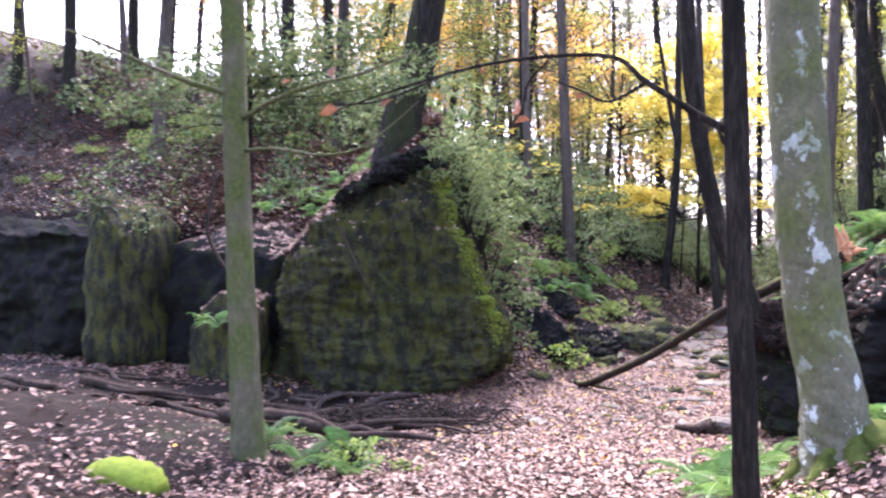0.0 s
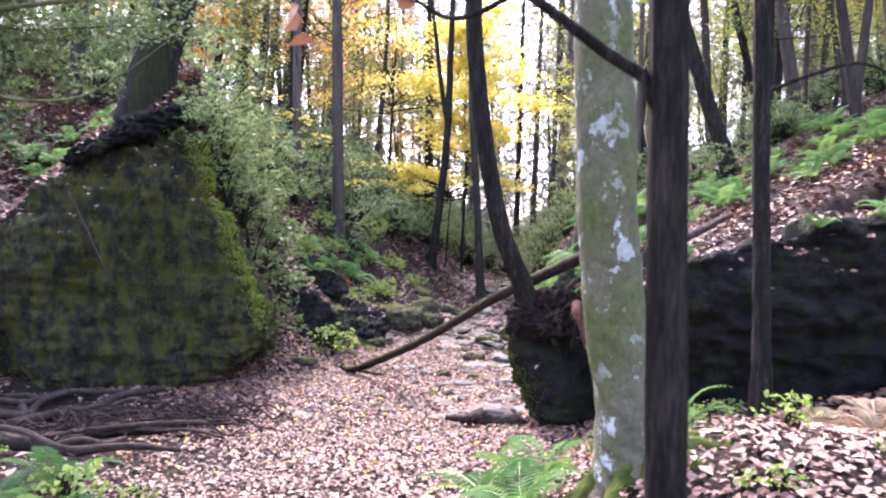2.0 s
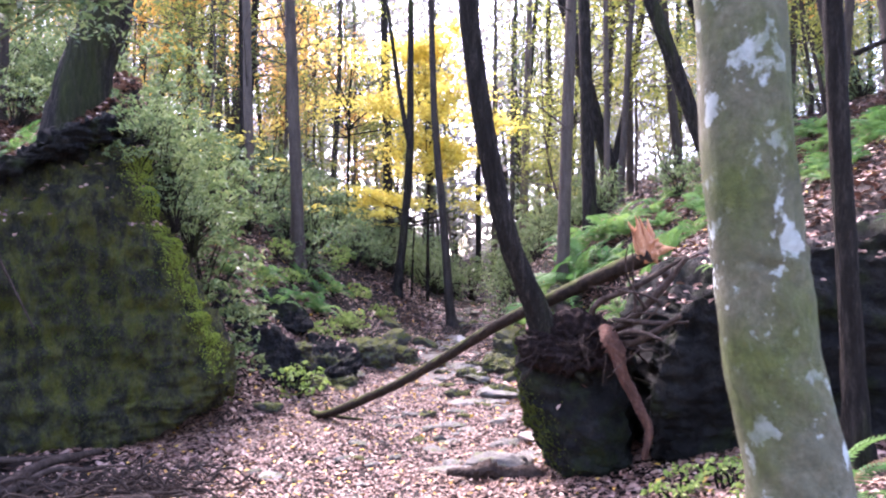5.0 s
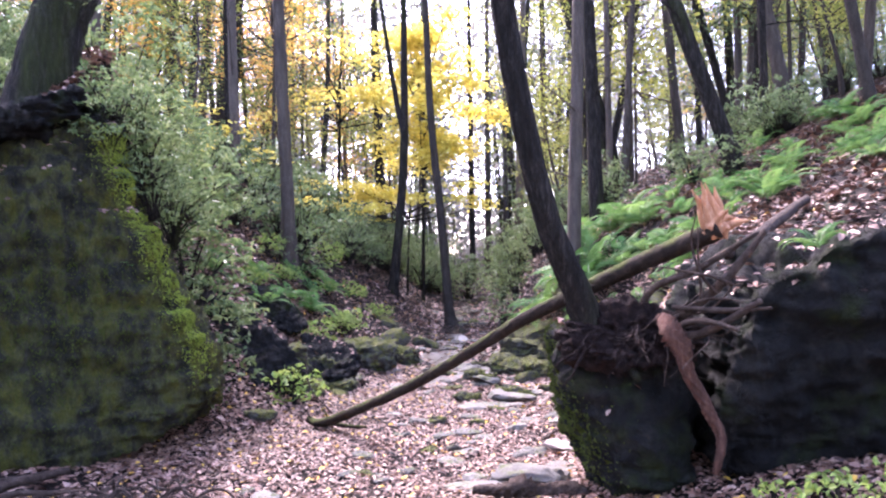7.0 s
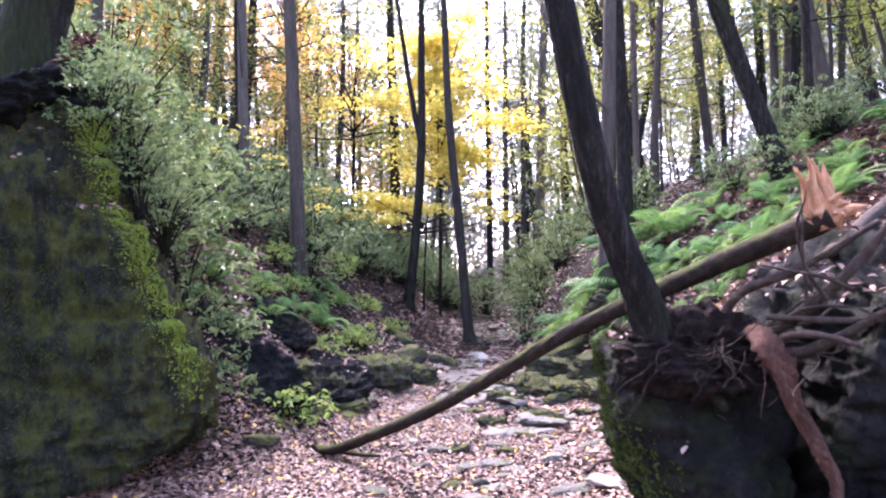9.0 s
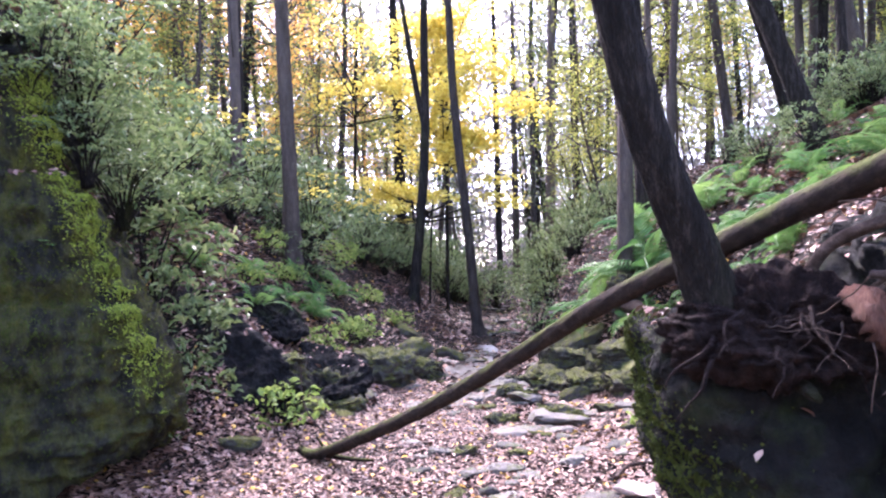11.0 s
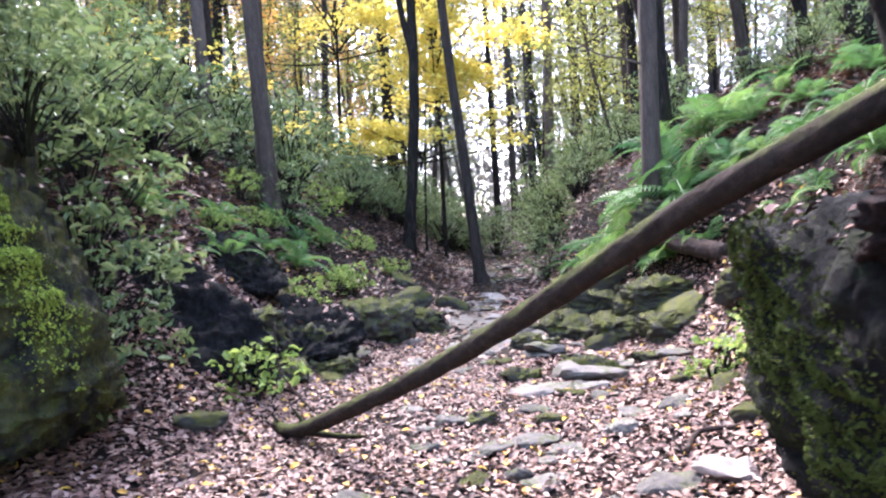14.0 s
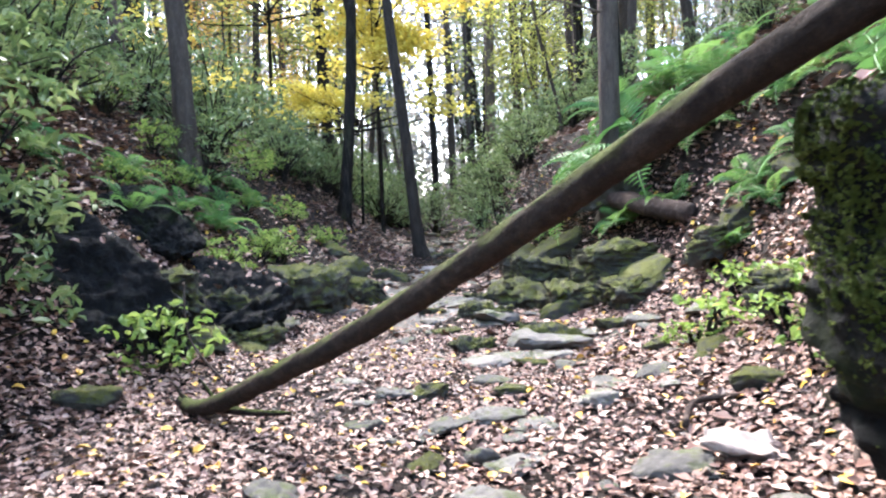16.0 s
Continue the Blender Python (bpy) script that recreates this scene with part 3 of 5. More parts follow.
simple_tree("sapling_tree", "thin forked sapling with dark reddish bark",
    [(1.615, -4.33, 0.6, 0.044), (1.61, -4.33, 1.3, 0.032), (1.6, -4.33, 2.0, 0.030), (1.585, -4.33, 4.2, 0.025), (1.54, -4.3, 7, 0.015)], M_BARK, sides=14, flare=0.2, rough=0.08,
    limbs=[[(1.6, -4.33, 2.4, 0.011), (1.52, -4.32, 2.45, 0.010), (1.38, -4.3, 2.56, 0.008), (1.25, -4.25, 2.66, 0.006), (0.85, -4.2, 2.68, 0.005), (0.35, -4.15, 2.6, 0.003)],
           limb((1.61, -4.33, 2.85), (-0.35, -0.1, 0.9), 1.6, 0.016, rg), [(1.615, -4.33, 2.34, 0.009), (1.57, -4.34, 2.38, 0.007), (1.555, -4.345, 2.42, 0.004)],
           [(1.38, -4.3, 2.56, 0.005), (1.28, -4.29, 2.52, 0.004), (1.2, -4.28, 2.56, 0.003), (1.12, -4.27, 2.6, 0.002)], [(1.1, -4.23, 2.67, 0.004), (1.04, -4.24, 2.6, 0.003), (1.02, -4.22, 2.52, 0.002)],
           [(0.75, -4.2, 2.66, 0.004), (0.6, -4.3, 2.58, 0.003), (0.45, -4.35, 2.57, 0.002)]])
SAPLING_LEAVES = np.array([(1.02, -4.22, 2.5), (1.0, -4.24, 2.54), (0.45, -4.35, 2.55), (1.2, -4.28, 2.55), (0.62, -4.3, 2.57), (0.35, -4.15, 2.73), (0.9, -4.22, 2.66), (1.14, -4.27, 2.58), (0.2, -4.2, 2.7)])
simple_tree("mossy_tree", "slim straight tree with mossy greenish bark",
    [(-2.46, -0.7, 0.25, 0.21), (-2.53, -0.68, 0.75, 0.145), (-2.67, -0.65, 2.6, 0.118), (-2.83, -0.6, 6, 0.10), (-2.9, -0.5, 11, 0.06)], M_MOSSBARK, sides=24, flare=0.4,
    limbs=[limb((-2.62, -0.65, 3.5), (0.6, -0.3, 0.25), 2.2, 0.028, rg), limb((-2.66, -0.65, 3.7), (-0.9, -0.5, 0.1), 2.0, 0.028, rg), limb((-2.62, -0.65, 3.2), (0.9, 0.2, 0.3), 1.8, 0.02, rg)])
simple_tree("slim_tree", "slim dark tree in front of a rock wall", [(3.73, 1.5, 0.6, 0.11), (3.72, 1.5, 1.5, 0.08), (3.68, 1.5, 4, 0.072), (3.6, 1.5, 10, 0.05)], M_BARK, sides=14,
    limbs=[limb((3.66, 1.2, 3.6), (0.8, -0.4, 0.5), 1.8, 0.02, rg), limb((3.65, 1.2, 4.4), (-0.7, -0.4, 0.3), 1.5, 0.02, rg)])
simple_tree("slim_tree", "slim curved grey tree at the edge of the creek", [(0.85, 19.95, 0.5, 0.19), (0.75, 20, 1.4, 0.14), (0.6, 20, 4, 0.125), (0.35, 20, 8, 0.11), (0.3, 20, 15, 0.07)], M_BARK_P, sides=14)
simple_tree("slim_tree", "slim dark forked tree on the creek bank", [(-1.05, 20.5, 1.2, 0.2), (-0.85, 20.6, 2.6, 0.14), (-0.5, 20.6, 6, 0.13), (-0.42, 20.6, 9, 0.11), (-0.3, 20.6, 15, 0.06)], M_BARK, sides=14,
    limbs=[[(-0.5, 20.6, 6.6, 0.09), (-0.8, 20.6, 8.5, 0.08), (-1.05, 20.5, 10.5, 0.06), (-1.5, 20.5, 14, 0.04)]])
simple_tree("slim_tree", "straight grey tree on a shrubby bank", [(-2.9, 14.3, 1.9, 0.22), (-2.92, 14.3, 4, 0.15), (-3.0, 14.3, 7, 0.14), (-3.2, 14.3, 14, 0.1)], M_BARK_P, sides=14)
simple_tree("leaning_tree", "dark tree on the leafy mound above a mossy boulder", [(-4.75, 7.0, hz(-4.7, 7.0) - 0.5, 0.5), (-4.5, 7.0, 5.4, 0.36), (-4.2, 7.0, 6.4, 0.33), (-3.8, 7.0, 9, 0.28), (-3.6, 7.0, 15, 0.18)], M_BARK, sides=20, flare=0.2)

# trunks along both slopes: x, y, lean to +x per metre of height, radius
SLOPE_TREES = [(4.66, 16.7, 0.0, 0.185), (6.6, 21.7, 0.09, 0.117), (9.57, 24.7, -0.054, 0.172), (6.75, 12.7, -0.319, 0.18), (9.71, 19.7, 0.03, 0.115), (9.82, 16.7, -0.147, 0.185),
    (2.38, 39.7, 0.015, 0.173), (3.47, 42.7, 0.025, 0.2), (4.38, 33.7, 0.05, 0.229), (6.02, 35.7, 0.019, 0.2), (5.01, 47.7, 0.022, 0.187), (-4.98, 17.7, -0.018, 0.135), (-10.41, 27.7, 0.05, 0.18),
    (-10.43, 31.7, 0.07, 0.2), (-9.97, 33.7, 0.04, 0.19), (-1.92, 29.7, -0.013, 0.216), (-0.25, 37.7, 0.013, 0.135), (3.2, 12.5, 0.06, 0.145), (5.91, 24.0, 0.015, 0.148), (6.25, 22.0, 0.019, 0.105),
    (6.36, 26.3, 0.005, 0.25), (-6.05, 21.3, -0.012, 0.214), (8.89, 9.3, -0.109, 0.136), (9.41, 12.3, -0.143, 0.115), (8.2, 14.5, 0.02, 0.1), (11.5, 14.0, -0.05, 0.16), (-8.0, 10.5, 0.03, 0.15), (-10.5, 12.0, -0.02, 0.2), (-12.5, 9.0, 0.05, 0.17), (-7.2, 14.0, 0.02, 0.12)]
for k, (x, y, lean, r) in enumerate(SLOPE_TREES):
    z0 = hz(x, y)
    h = 15 + 5 * rg.random()
    limbs = [limb((x + lean * q, y, z0 + q), (rg.normal(), rg.normal(), 0.25), 1.0 + 1.6 * rg.random(), 0.022, rg, 5) for q in rg.uniform(2.5, 9, 6)]
    simple_tree("slope_tree", "tall straight forest tree with grey-brown bark", [(x - lean * 0.2, y, z0 - 0.2, r * 1.35), (x + lean * 1, y, z0 + 1, r), (x + lean * h * 0.5, y + 0.1, z0 + h * 0.5, r * 0.8), (x + lean * h, y, z0 + h, r * 0.35)],
                M_BARK_P if k % 3 else M_BARK, sides=12, n=24, flare=0.3, seed=k * 1.7, group="trees of the slopes", limbs=limbs)

# ---- fallen log ----
log = thing("fallen_log", "long mossy fallen log propped on a boulder across the path", "log", at=(-1.37, 7.85, 0.03))
LOGP = [(-0.034, 0.068, 0.035, 0.045), (0.331, -0.435, 0.092, 0.06), (1.611, -2.143, 0.802, 0.058), (2.803, -3.652, 1.614, 0.062), (3.974, -5.215, 2.258, 0.076)]
part("trunk", tube("trunk", LOGP, M_LOG, n=90, sides=22, rough=0.09), log)
part("branch_stub", tube("branch_stub", [(0.33, -0.4, 0.1, 0.016), (0.27, -0.38, 0.2, 0.012), (0.22, -0.38, 0.27, 0.005)], M_LOG, n=8, sides=6), log)
part("branch_stub", tube("branch_stub", [(0.02, 0, 0.05, 0.016), (-0.03, 0.0, 0.12, 0.010), (-0.04, 0, 0.16, 0.004)], M_LOG, n=8, sides=6), log)
part("side_branch", tube("side_branch", [(0.35, -0.42, 0.06, 0.03), (0.6, -0.5, 0.03, 0.025), (0.85, -0.55, 0.02, 0.012)], M_LOG, n=10, sides=7), log)
for k in range(18):      # torn fibres of the broken butt
    a = k * 0.7
    o = np.array([3.94 + 0.05 * math.cos(a), -5.17 + 0.03 * math.sin(a * 2), 2.24 + 0.06 * math.sin(a)])
    tip = o + np.array([0.14 - 0.018 * k + 0.05 * math.cos(3 * k), -0.06 - 0.05 * math.sin(5 * k), 0.06 + 0.017 * k * (k > 9) + 0.06 * math.sin(2 * k)])
    part("splinter", tube("splinter", [(*o, 0.045), (*(o * 0.5 + tip * 0.5 + [0.01, 0, 0.02]), 0.028), (*tip, 0.003)], M_WOOD, n=8, sides=6, rough=0.25, seed=k), log, "torn orange wood")

# dead roots over the boulder top
ROOTS = [[(2.05, 3.15, 1.55, .05), (2.35, 2.95, 1.62, .055), (2.6, 2.6, 1.9, .05), (2.85, 2.45, 2.25, .03)], [(2.1, 3.2, 1.6, .04), (2.2, 3.05, 1.85, .045), (2.5, 2.8, 2.0, .04), (2.9, 2.7, 2.25, .025)],
         [(2.2, 3.1, 1.5, .04), (2.45, 2.75, 1.5, .05), (2.75, 2.35, 1.75, .03)], [(2.15, 3.05, 1.45, .03), (2.4, 2.7, 1.6, .035), (2.6, 2.4, 1.55, .02)], [(2.3, 2.9, 1.7, .03), (2.6, 2.55, 1.68, .03), (2.8, 2.3, 1.7, .015)]]
for k in range(7):
    p = (2.1 + 0.09 * k, 3.05 - 0.08 * k, 1.5 + 0.06 * k)
    ROOTS.append(limb(p, (0.8 - 0.2 * k, -0.5 + 0.1 * k, 0.35), 0.55 + 0.3 * rg.random(), 0.022, rg, 6))
for rows in ROOTS:
    rows = [(p[0], p[1], p[2], p[3] * 0.68) for p in rows]
    tagged(new("dead_root", tube("dead_root", rows, M_ROOT, n=24, sides=9, rough=0.12)), "weathered dead root lying over a boulder", "root", "roots on the boulder")
tagged(new("peeled_root", tube("peeled_root", [(2.2, 2.95, 1.62, 0.035), (2.25, 2.72, 1.5, 0.075), (2.3, 2.66, 1.3, 0.05), (2.42, 2.64, 1.0, 0.042), (2.52, 2.62, 0.78, 0.032), (2.47, 2.6, 0.5, 0.02)], M_PEEL, n=60, sides=18, rough=0.42)), "peeled reddish root hanging down a boulder face", "root")
for k in range(9):
    p = np.array([1.95 + 0.07 * k, 3.0 - 0.03 * k, 1.5])
    tagged(new("rootlet", tube("rootlet", limb(p, (rg.normal() * 0.6, -0.6, 0.1 - 0.5 * rg.random()), 0.3 + 0.35 * rg.random(), 0.007, rg, 6), M_ROOT, n=14, sides=5)), "thin pale hanging rootlet", "root", "rootlets of the leaning tree")


# ---- stones of the creek bed ----
def stone_mesh(name, material, seed, flat=0.35, sharp=1):
    r = np.random.default_rng(seed)
    pts = []
    for k in range(14):
        v = r.normal(size=3)
        v /= np.abs(v).max() ** 0.7 * np.linalg.norm(v) ** 0.3
        pts.append((v[0] * 0.5 * r.uniform(0.85, 1.1), v[1] * 0.4 * r.uniform(0.8, 1.1), v[2] * 0.5 * flat))
    return hull_rock(name, pts, material, cuts=3, amp=0.06, scale=3.0, smooth_it=sharp, seed=seed * 1.1)


STONES = [stone_mesh("stone", M_STONE, k, 0.3) for k in range(5)]
MOSSY = [stone_mesh("mossy_stone", M_STONE_M, 20 + k, 0.55) for k in range(4)]


def stone(x, y, s, kind="stone", dz=0.0, rot=None, flat=1.0, wide=1.0):
    r = random.random() * 360 if rot is None else rot
    me = random.choice(MOSSY if kind == "mossy" else STONES)
    ob = new("mossy_stone" if kind == "mossy" else "stone", me)
    nrm = slope(x, y)
    tilt = Vector((0, 0, 1)).rotation_difference((nrm + Vector((0, 0, 1.2))).normalized()).to_matrix().to_4x4()
    ob.matrix_world = Matrix.Translation((x, y, hz(x, y) + dz)) @ tilt @ pose(0, 0, 0, 0, 0, r) @ Matrix.Diagonal((s * wide, s, s * flat, 1))
    if kind == "mossy":
        return tagged(ob, "rounded stone coated in yellow-green moss", "stone", "mossy stones")
    return tagged(ob, "flat weathered grey-brown creek stone among leaves", "stone", "creek stones")


random.seed(5)
for x, y, s, kind, dz, flat, wide in [
        (0.69, 6.4, 0.36, "stone", 0.02, 1.2, 1.0), (0.6, 5.6, 0.42, "stone", 0, 0.8, 1.0), (1.67, 9.3, 0.75, "stone", 0.06, 0.9, 1.3), (1.26, 10.6, 0.7, "stone", 0.06, 0.8, 1.2), (0.41, 7.75, 0.5, "mossy", 0.0, 0.8, 1.0),
        (0.2, 7.7, 0.4, "stone", 0.0, 0.7, 1.0), (-0.85, 12.5, 1.15, "mossy", 0.2, 1.1, 1.0), (-0.35, 13.6, 0.8, "mossy", 0.15, 1.0, 1.0), (-0.6, 15.0, 0.9, "mossy", 0.15, 1, 1.0), (0.1, 15.6, 0.8, "mossy", 0.1, 0.8, 1.0), (-0.9, 16.5, 0.9, "mossy", 0.1, 0.9, 1.0),
        (3.1, 10.6, 1.2, "mossy", 0.06, 0.42, 1.2), (2.4, 11.8, 1.2, "mossy", 0.1, 0.7, 1.0), (2.7, 10.9, 1.1, "mossy", 0.05, 0.6, 1.0), (2.1, 10.6, 0.7, "mossy", 0.05, 0.7, 1.0), (2.3, 14.5, 1.3, "mossy", 0.2, 0.9, 1.0), (1.9, 13.0, 0.9, "mossy", 0.1, 0.7, 1.0), (2.6, 13.2, 1.0, "mossy", 0.1, 0.8, 1),
        (2.35, 6.6, 0.5, "mossy", 0.02, 0.6, 1.0), (2.41, 8.46, 0.45, "mossy", 0.02, 0.5, 1.0), (1.0, 8.8, 0.7, "stone", 0.0, 0.5, 1.3), (2.28, 9.4, 0.4, "mossy", 0.05, 0.8, 1.0), (1.65, 8.25, 0.5, "stone", 0.0, 0.5, 1.2), (1.02, 7.55, 0.4, "mossy", 0, 0.6, 1.0),
        (-0.75, 12.0, 0.45, "mossy", 0.0, 0.8, 1.0), (-1.6, 9.6, 0.7, "mossy", 0.05, 0.7, 1.1), (-2.1, 8.0, 0.55, "mossy", 0.0, 0.8, 1.0), (-1.2, 11.1, 0.6, "stone", 0.0, 0.7, 1.0), (-1.2, 9.8, 0.5, "mossy", 0.03, 0.7, 1), (3.0, 8.9, 0.6, "stone", 0, 0.5, 1.2), (-0.2, 8.1, 0.3, "stone", 0, 0.8, 1.0),
        (1.05, 6.8, 0.35, "stone", 0, 0.6, 1.0), (1.2, 5.4, 0.6, "stone", -0.02, 0.5, 1.2), (0.35, 6.75, 0.25, "stone", 0, 0.6, 1.0), (0.8, 4.3, 0.55, "stone", 0.0, 0.45, 1.5), (1.3, 4.35, 0.7, "stone", 0.06, 0.9, 1.4), (1.72, 5.0, 0.5, "stone", 0.0, 0.6, 1.0), (2.5, 7.6, 0.5, "mossy", 0.0, 0.6, 1.0),
        (3.6, 9.6, 0.6, "mossy", 0.1, 0.9, 1.0), (4.0, 9.2, 0.5, "mossy", 0.1, 0.9, 1.0), (-0.2, 3.6, 0.4, "stone", -0.02, 0.5, 1.2), (-0.9, 4.1, 0.35, "stone", -0.02, 0.6, 1.0), (-1.5, 4.6, 0.4, "stone", 0, 0.5, 1.0)]:
    stone(x, y, s, kind, dz + 0.025, None, flat, wide)
for k in range(46):
    stone(random.uniform(0.2, 2.6), random.uniform(6.9, 13), random.uniform(0.2, 0.45), 'mossy' if random.random() < 0.2 else 'stone', 0.035, None, random.uniform(0.5, 0.8), random.uniform(1.0, 1.5))
for k in range(150):
    y = random.uniform(4, 30)
    x = float(creek_x(y)) + random.gauss(0.5, 0.75)
    if random.random() < 0.35 and y < 9:
        continue
    stone(x, y, random.uniform(0.12, 0.42) * (1 + max(0, y - 8) * 0.03), "mossy" if random.random() < 0.2 else "stone", 0.03, None, random.uniform(0.5, 1.0), random.uniform(0.9, 1.4))
for x, y, w, d, h, seed in ((3.05, 11.2, 1.5, 0.7, 0.3, 1), (2.35, 10.9, 0.9, 0.7, 0.3, 2), (2.75, 10.2, 0.8, 0.5, 0.2, 3), (1.95, 11.6, 0.9, 0.7, 0.32, 4), (2.2, 12.6, 1.1, 0.8, 0.45, 5), (3.4, 12.2, 1.1, 0.7, 0.4, 6),
                            (1.75, 9.55, 0.85, 0.35, 0.12, 7), (1.2, 10.7, 0.7, 0.35, 0.14, 8), (1.5, 12.3, 0.7, 0.4, 0.16, 9), (-0.95, 12.2, 1.0, 0.8, 0.5, 10), (-0.25, 13.2, 0.6, 0.5, 0.35, 11), (2.95, 7.4, 0.5, 0.35, 0.14, 12),
                            (-1.75, 10.6, 0.9, 0.45, 0.2, 13), (-1.35, 10.1, 0.7, 0.4, 0.15, 14), (-2.2, 9.9, 1.0, 0.5, 0.25, 15), (0.9, 9.4, 0.5, 0.3, 0.1, 16), (3.5, 9.5, 0.7, 0.4, 0.2, 17)):
    q = np.random.default_rng(400 + seed)
    pts = [(w * 0.5 * sx * q.uniform(0.7, 1.1), d * 0.5 * sy * q.uniform(0.7, 1.1), h * sz * q.uniform(0.75, 1.1)) for sx in (-1, 1) for sy in (-1, 1) for sz in (-0.5, 1)] + [(q.uniform(-0.2, 0.2) * w, -d * 0.55, h * 0.8)]
    ob = new("ledge_stone", hull_rock("ledge_stone", pts, M_STONE_M, cuts=5, amp=0.12, scale=3.0, smooth_it=0, seed=seed * 3.3))
    ob.matrix_world = Matrix.Translation((x, y, hz(x, y) + 0.01)) @ pose(0, 0, 0, q.uniform(-8, 8), q.uniform(-8, 8), q.uniform(-25, 25))
    tagged(ob, "angular layered creek rock with moss on top", "stone", "ledge stones")
pale = new("pale_stone", stone_mesh("pale_stone", M_STONE_W, 44, 0.4))
pale.matrix_world = Matrix.Translation((1.82, 5.78, 0.03)) @ pose(0, 0, 0, 14, 2, 30) @ Matrix.Diagonal((0.38, 0.52, 0.5, 1))
tagged(pale, "pale pinkish flat stone lying among fallen leaves", "stone")

# shallow water between the stones
wy = np.arange(10.4, 18, 0.25)
wv, wf = [], []
for y in wy:
    c, w = float(creek_x(y)) + 0.25 + 0.12 * math.sin(y * 1.7), 0.34 + 0.15 * math.sin(y * 2.3)
    z = float(np.interp(y, wy, height(creek_x(wy) + 0.25, wy))) + 0.012
    wv += [(c - w, y, z), (c - w * 0.3, y, z + 0.002), (c + w * 0.3, y, z + 0.002), (c + w, y, z)]
for i in range(len(wy) - 1):
    for j in range(3):
        wf.append((4 * i + j, 4 * i + j + 1, 4 * i + 5 + j, 4 * i + 4 + j))
tagged(new("water", mesh_np("water", wv, wf, M_WATER)), "shallow trickle of creek water between stones", "water", kind="structure")


# ---- leaf litter ----
def litter(name, boxes, material, size, seed, label, far=False):
    r = np.random.default_rng(seed)
    P = np.concatenate([np.stack([r.uniform(x0, x1, n), r.uniform(y0, y1, n)], 1) for x0, x1, y0, y1, n in boxes])
    P = P + r.normal(0, 0.6, P.shape)
    dens = 0.5 + 0.5 * np.sin(P[:, 0] * 2.1 + 1.3 * np.sin(P[:, 1] * 1.3)) * np.sin(P[:, 1] * 1.9 + P[:, 0])
    P = P[r.random(len(P)) < 0.55 + 0.45 * dens]
    wet = np.abs(P[:, 0] - creek_x(P[:, 1]) - 0.25) < 0.4
    P = P[~(wet & (P[:, 1] > 10) & (r.random(len(P)) < 0.75))]
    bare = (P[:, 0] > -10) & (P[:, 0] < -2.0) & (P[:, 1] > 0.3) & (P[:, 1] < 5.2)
    P = P[~(bare & (r.random(len(P)) < 0.35))]      # fewer leaves, so dark soil stands in for the overhang's shade
    x, y = P[:, 0], P[:, 1]
    e = 0.08
    n = np.stack([-(height(x + e, y) - height(x - e, y)) / (2 * e), -(height(x, y + e) - height(x, y - e)) / (2 * e), np.ones(len(x))], 1)
    n /= np.linalg.norm(n, axis=1)[:, None]
    pos = np.stack([x, y, height(x, y)], 1) + n * r.uniform(0.01, 0.045, len(x))[:, None]
    if far:
        return tagged(new(name, quick_leaf_mesh(name, pos, size, material, r, 0.6, 0.74)), label, "leaves", kind="stuff")
    return tagged(new(name, leaf_mesh(name, pos, size, material, r, aspect=0.55, flat=0.74, fold=0.13, normals=n)), label, "leaves", kind="stuff")


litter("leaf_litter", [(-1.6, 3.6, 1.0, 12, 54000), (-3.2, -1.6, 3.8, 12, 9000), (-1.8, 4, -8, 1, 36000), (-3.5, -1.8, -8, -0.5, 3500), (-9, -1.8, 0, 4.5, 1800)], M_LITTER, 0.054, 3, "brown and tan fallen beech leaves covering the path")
litter("leaf_litter", [(-11, -2.2, 5, 13, 55000), (-20, -10, 5.5, 16, 30000), (2.0, 11, 2.6, 14, 30000), (-10, -3.5, -8, -1, 2500), (3, 8, -6, 3, 10000), (-6, 6, 12, 26, 24000)], M_LITTER, 0.10, 4, "brown fallen leaves over the banks", True)
litter("leaf_litter", [(-26, 26, -26, 6, 26000), (-8, 8, -16, -6, 14000)], M_LITTER, 0.11, 9, "brown fallen leaves over the forest floor", True)
litter("leaf_litter", [(-30, 30, 10, 60, 40000)], M_LITTER, 0.2, 6, "brown fallen leaves on the far slopes", True)
litter("yellow_leaves", [(-3.2, 3.6, 1.0, 12, 1400), (-8, 8, 4, 20, 1200)], M_LITTER_Y, 0.075, 5, "scattered yellow and orange fallen leaves")


# ---- ferns ----
def frond_mesh(name, length, seed, material):
    r = np.random.default_rng(seed)
    V, F = [], []
    n = 22

    def mid(t):
        return np.array([length * (t - 0.12 * t * t), 0.0, length * (0.75 * t - 0.85 * t * t)])
    for i in range(n + 1):
        t = i / n
        V += [mid(t) + [0, 0.004, 0], mid(t) - [0, 0.004, 0]]
        if i:
            F.append((2 * i - 2, 2 * i, 2 * i + 1, 2 * i - 1))
    for i in range(2, n):
        t = i / n
        w = length * 0.24 * (math.sin(math.pi * min(1, 0.14 + t * 0.9)) ** 0.8) * r.uniform(0.85, 1.1)
        for sgn in (-1, 1):
            o, b = len(V), mid(t)
            d = np.array([0.35, sgn, -0.12])
            tip = b + d * w
            c = b + d * w * 0.45
            hw = length * 0.019
            V += [b, c + [hw, 0, 0.008], tip, c - [hw, 0, -0.008]]
            F += [(o, o + 1, o + 2), (o, o + 2, o + 3)]
    return mesh_np(name, np.array(V), F, material, smooth=False)


